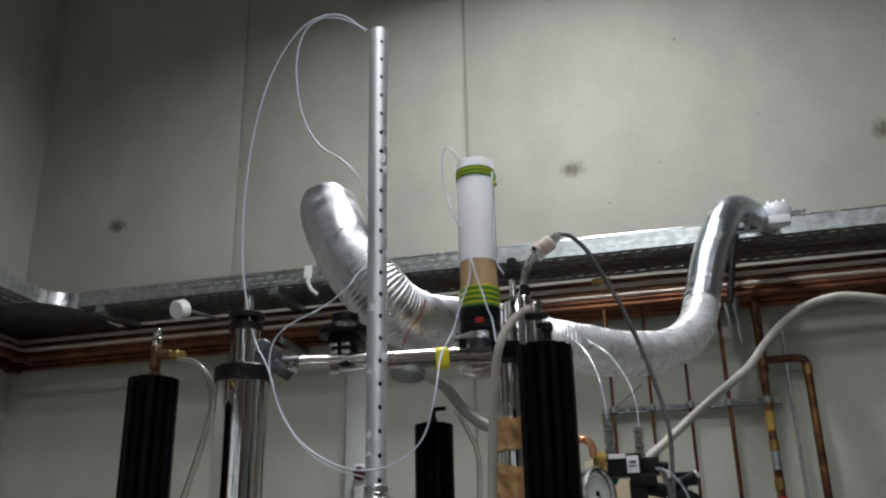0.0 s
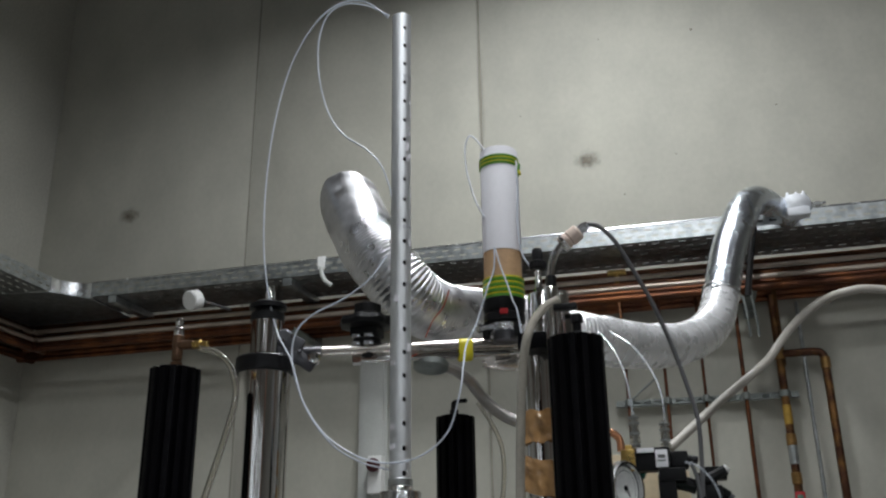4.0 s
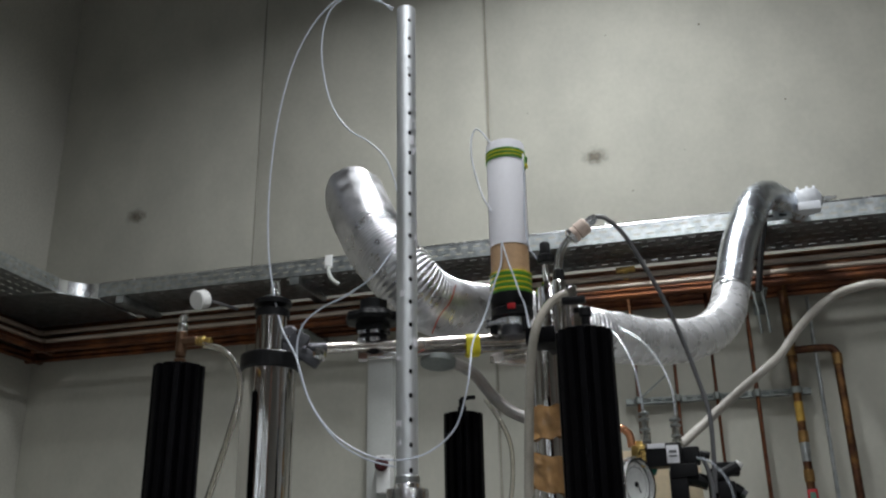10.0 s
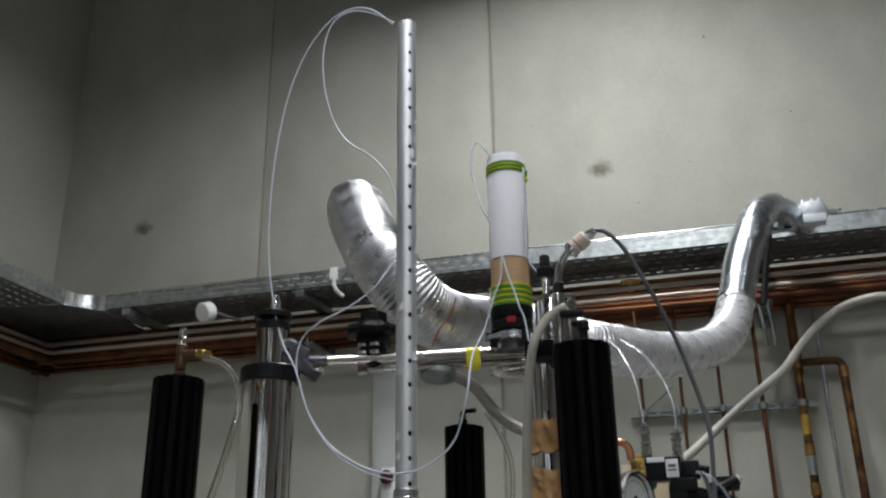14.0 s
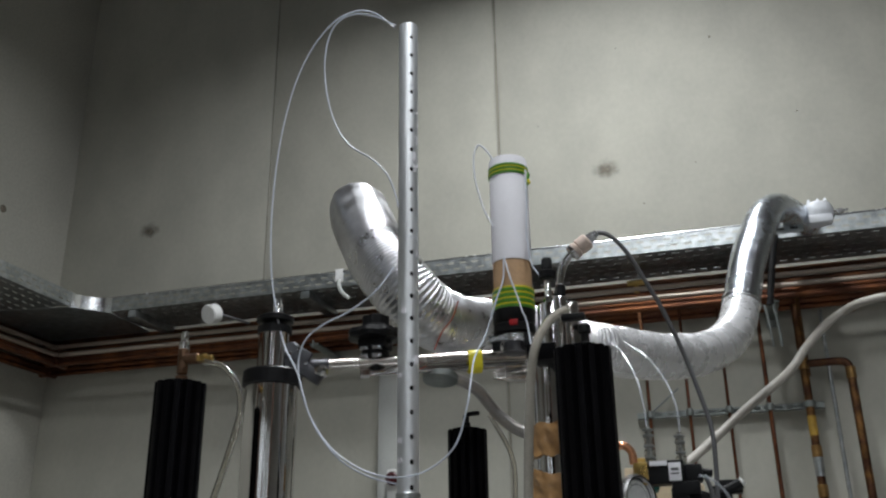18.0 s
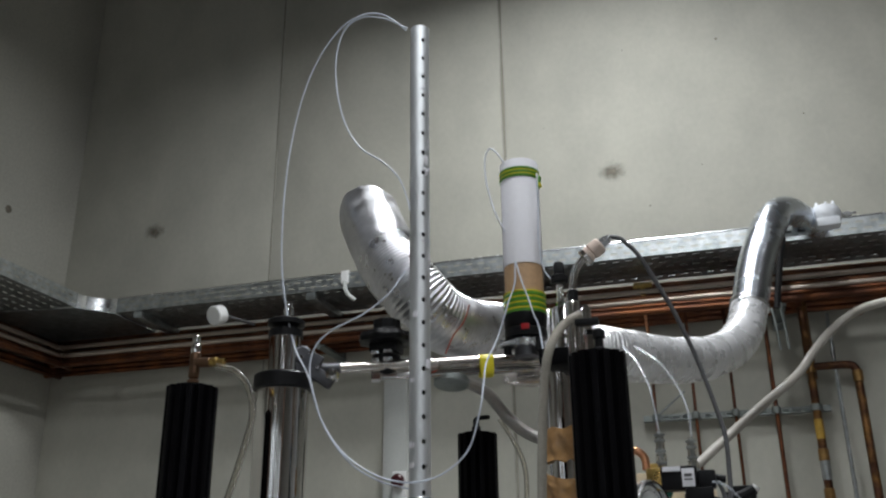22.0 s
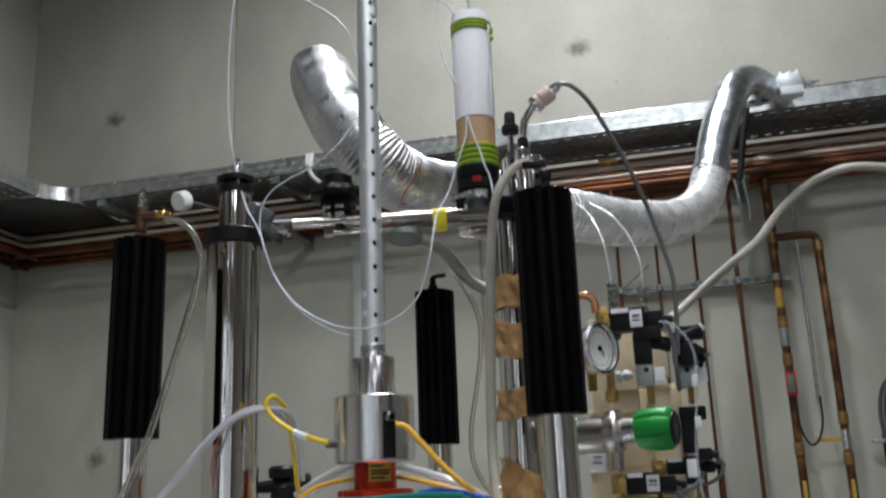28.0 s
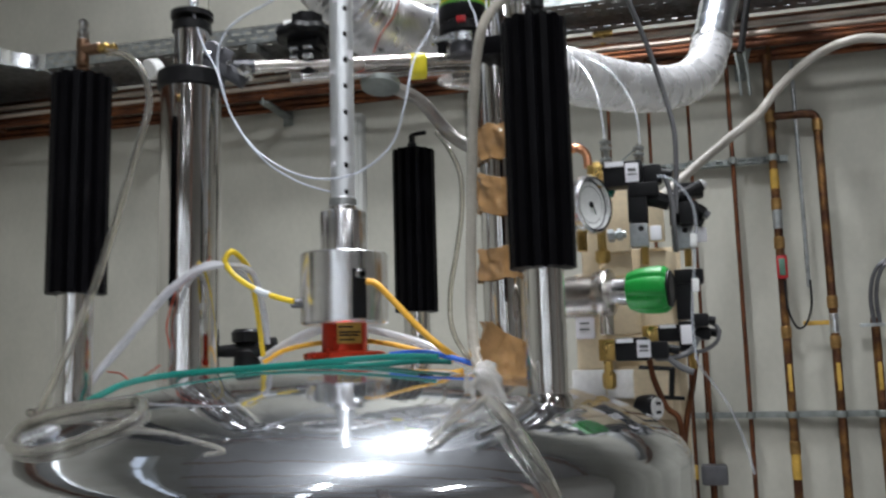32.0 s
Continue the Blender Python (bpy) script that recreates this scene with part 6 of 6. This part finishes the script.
# ---- cables ----
hose("sensor_thread", [(-0.019, -0.020, 2.496), (-0.054, -0.020, 2.533), (-0.092, -0.020, 2.548), (-0.137, -0.020, 2.534), (-0.180, -0.020, 2.483), (-0.213, -0.020, 2.405), (-0.234, -0.020, 2.298), (-0.242, -0.020, 2.183), (-0.239, -0.020, 2.077), (-0.226, -0.020, 1.995), (-0.206, -0.020, 1.925), (-0.166, -0.050, 1.868), (-0.135, -0.060, 1.792), (-0.096, -0.050, 1.736), (-0.065, -0.010, 1.712), (-0.042, 0.030, 1.705), (-0.020, 0.035, 1.700)], 0.0014, THREAD, "thin white sensor cable looping from the tube top")
hose("sensor_thread", [(-0.017, -0.020, 2.501), (-0.059, -0.020, 2.529), (-0.103, -0.020, 2.542), (-0.138, -0.020, 2.522), (-0.153, -0.020, 2.466), (-0.149, -0.020, 2.394), (-0.130, -0.020, 2.322), (-0.100, -0.020, 2.272), (-0.060, -0.020, 2.240), (-0.031, -0.020, 2.206), (-0.015, -0.020, 2.164), (-0.011, -0.020, 2.143)], 0.0014, THREAD, "thin white sensor cable looping beside the tube")
hose("sensor_thread", [(-0.015, -0.030, 2.034), (-0.036, -0.050, 1.991), (-0.079, -0.050, 1.962), (-0.131, -0.050, 1.940), (-0.159, -0.050, 1.913), (-0.164, -0.050, 1.868), (-0.144, -0.050, 1.804), (-0.105, -0.050, 1.749), (-0.051, -0.050, 1.713), (0.002, -0.050, 1.701), (0.050, -0.050, 1.711), (0.089, -0.050, 1.743), (0.107, -0.050, 1.796), (0.109, -0.030, 1.840), (0.098, 0.040, 1.893), (0.108, 0.080, 1.941), (0.125, 0.090, 2.001), (0.135, 0.103, 2.04), (0.137, 0.105, 2.08)], 0.0014, THREAD, "thin white sensor cable sagging below the cross pipe")
hose("sensor_thread", [(0.138, 0.105, 2.08), (0.149, 0.098, 2.039), (0.159, 0.095, 2.009), (0.168, 0.090, 1.978), (0.176, 0.090, 1.953), (0.188, 0.070, 1.868), (0.184, 0.100, 1.820), (0.186, 0.130, 1.770), (0.195, 0.140, 1.716)], 0.0014, THREAD, "thin white sensor cable beside the paper cylinder")
hose("sensor_thread", [(0.122, 0.120, 2.276), (0.117, 0.115, 2.284), (0.106, 0.115, 2.301), (0.095, 0.115, 2.307), (0.087, 0.115, 2.286), (0.088, 0.115, 2.244), (0.097, 0.115, 2.201), (0.106, 0.115, 2.171), (0.117, 0.122, 2.148), (0.124, 0.135, 2.13)], 0.0016, CABLE_WHITE, "thin white cable looped at the paper cylinder")
hose("sensor_thread", [(0.182, 0.100, 2.224), (0.183, 0.100, 2.180), (0.180, 0.100, 2.116), (0.186, 0.100, 2.063), (0.197, 0.100, 2.041)], 0.0014, THREAD, "thin white cable down the paper cylinder")
hose("yellow_cable", [(-0.048, -0.060, 1.540), (-0.070, -0.060, 1.546), (-0.099, -0.060, 1.557), (-0.129, -0.060, 1.576), (-0.145, -0.060, 1.595), (-0.142, -0.060, 1.607), (-0.136, -0.050, 1.610), (-0.135, -0.010, 1.590), (-0.145, 0.030, 1.549), (-0.153, 0.060, 1.513), (-0.157, 0.080, 1.475)], 0.0038, CABLE_YELLOW, "stiff yellow cable arching from the block")
solid("cable_sleeve", Geo().sweep([(-0.081, -0.060, 1.550), (-0.091, -0.060, 1.553), (-0.101, -0.060, 1.558)], 0.0048, 10), CABLE_WHITE, "white sleeve on the yellow cable", "sleeve")
hose("white_tube", [(-0.306, -0.130, 1.430), (-0.292, -0.120, 1.454), (-0.267, -0.100, 1.493), (-0.233, -0.085, 1.539), (-0.192, -0.080, 1.576), (-0.163, -0.070, 1.590), (-0.138, -0.050, 1.593), (-0.125, -0.020, 1.584), (-0.133, 0.030, 1.540), (-0.136, 0.050, 1.491)], 0.0042, TUBE_WHITE, "soft white tube arching past the column", "tube")
hose("white_tube", [(-0.297, -0.130, 1.441), (-0.287, -0.120, 1.463), (-0.254, -0.100, 1.512), (-0.216, -0.085, 1.560), (-0.182, -0.075, 1.587), (-0.157, -0.065, 1.595), (-0.138, -0.040, 1.588), (-0.134, 0.000, 1.567)], 0.0038, TUBE_WHITE, "soft white tube arching past the column", "tube")
hose("orange_cable", [(0.057, -0.070, 1.560), (0.071, -0.070, 1.555), (0.097, -0.070, 1.528), (0.126, -0.070, 1.497), (0.152, -0.070, 1.474), (0.167, -0.040, 1.459), (0.190, -0.020, 1.451)], 0.0042, CABLE_ORANGE, "orange-yellow cable sloping from the block to the lid")
hose("green_cable", [(-0.292, -0.170, 1.406), (-0.278, -0.165, 1.418), (-0.260, -0.160, 1.427), (-0.244, -0.130, 1.440), (-0.202, -0.100, 1.449), (-0.123, -0.100, 1.453), (-0.030, -0.100, 1.457), (0.059, -0.100, 1.462), (0.117, -0.100, 1.463), (0.156, -0.100, 1.461)], 0.0042, CABLE_GREEN, "sea-green cable lying across the domed lid")
hose("green_cable", [(-0.173, -0.080, 1.439), (-0.109, -0.080, 1.447), (-0.023, -0.080, 1.451), (0.067, -0.080, 1.455), (0.125, -0.080, 1.458)], 0.003, CABLE_GREEN, "sea-green cable lying across the domed lid")
hose("green_cable", [(-0.092, -0.050, 1.443), (-0.020, -0.050, 1.450), (0.049, -0.050, 1.454), (0.117, -0.050, 1.458), (0.160, -0.050, 1.456)], 0.0036, CABLE_GREEN, "sea-green cable lying across the domed lid")
hose("blue_cable", [(0.083, -0.060, 1.467), (0.120, -0.060, 1.469), (0.156, -0.060, 1.463), (0.198, -0.060, 1.450)], 0.0035, CABLE_BLUE, "blue cable lying on the domed lid")
hose("orange_cable", [(-0.151, 0.070, 1.465), (-0.119, 0.070, 1.481), (-0.074, 0.070, 1.489), (-0.020, 0.070, 1.492), (0.032, 0.070, 1.487), (0.083, 0.070, 1.475), (0.133, 0.070, 1.460)], 0.0035, CABLE_ORANGE, "orange-yellow cable behind the red adapter")
hose("white_tube", [(-0.166, 0.090, 1.469), (-0.127, 0.090, 1.491), (-0.081, 0.090, 1.510), (-0.026, 0.090, 1.513), (0.036, 0.090, 1.500), (0.096, 0.090, 1.480), (0.145, 0.090, 1.455)], 0.0055, TUBE_WHITE, "soft white tube behind the red adapter", "tube")
hose("white_tube", [(-0.155, 0.100, 1.465), (-0.112, 0.100, 1.494), (-0.061, 0.100, 1.515)], 0.0045, TUBE_WHITE, "soft white tube behind the red adapter", "tube")
hose("orange_cable", [(0.044, -0.060, 1.419), (0.089, -0.060, 1.423), (0.134, -0.060, 1.437), (0.177, -0.060, 1.445)], 0.003, CABLE_ORANGE, "orange-yellow cable lying on the domed lid")
hose("red_wire", [(-0.245, -0.030, 1.559), (-0.248, -0.030, 1.518), (-0.258, -0.030, 1.486), (-0.251, -0.030, 1.465)], 0.0012, CABLE_RED, "thin red wire beside the column", "wire")
hose("red_wire", [(-0.173, -0.050, 1.608), (-0.180, -0.050, 1.596), (-0.190, -0.050, 1.587), (-0.219, -0.050, 1.572), (-0.231, -0.050, 1.544), (-0.238, -0.050, 1.513), (-0.232, -0.050, 1.485)], 0.0011, CABLE_RED, "thin red wire along the column", "wire")
hose("red_wire", [(-0.321, -0.060, 1.456), (-0.301, -0.060, 1.453), (-0.284, -0.060, 1.443), (-0.263, -0.060, 1.450), (-0.241, -0.060, 1.463)], 0.0012, CABLE_RED, "thin red wire on the lid", "wire")
hose("red_wire", [(0.051, 0.120, 2.016), (0.040, 0.120, 1.986), (0.021, 0.120, 1.963), (0.007, 0.120, 1.933)], 0.0012, CABLE_RED, "thin red wire on the foil duct", "wire")
hose("red_wire", [(-0.087, 0.100, 1.904), (-0.066, 0.100, 1.895), (-0.046, 0.100, 1.908), (-0.021, 0.100, 1.896), (-0.001, 0.100, 1.901)], 0.001, CABLE_RED, "thin red wire on the cross pipe", "wire")
hose("white_thread", [(-0.083, -0.369, 1.396), (-0.039, -0.380, 1.393), (0.005, -0.396, 1.386), (0.037, -0.406, 1.379), (0.020, -0.412, 1.375)], 0.0013, HOSE_CLEAR, "thin clear thread lying on the lid", "thread")

# black three-way valve on the lid
vx, vy = -0.192, 0.098
three = thing("three_way_valve", (vx, vy, 1.43), "black plastic three-way valve standing on the lid", "valve")
part("body", Geo().lathe([(0.02, 0), (0.02, 0.05), (0.016, 0.055)], (vx, vy, 1.432), seg=20), BLACK, three)
part("arm", Geo().rod((vx - 0.05, vy - 0.02, 1.482), (vx + 0.035, vy + 0.005, 1.490), 0.009, 12).lathe([(0.012, 0), (0.014, 0.004), (0.014, 0.014), (0.01, 0.016)], (vx + 0.03, vy + 0.004, 1.489), (1, 0.3, 0), 14), BLACK, three)
part("knob", Geo().lathe([(0.014, 0), (0.022, 0.003), (0.023, 0.017), (0.017, 0.022)], (vx, vy, 1.494), seg=24, wobble=lambda a: 1 + 0.04 * math.cos(10 * a)), BLACK, three, "ribbed black knob")
part("stud", Geo().rod((vx - 0.052, vy - 0.03, 1.442), (vx - 0.052, vy - 0.03, 1.518), 0.006, 10), BLACK, three)
part("cross_bar", Geo().box((vx + 0.004, vy - 0.004, 1.482), (0.082, 0.022, 0.016), 0.006, pose(0, 0, 0, 0, 0, 12)), BLACK, three)
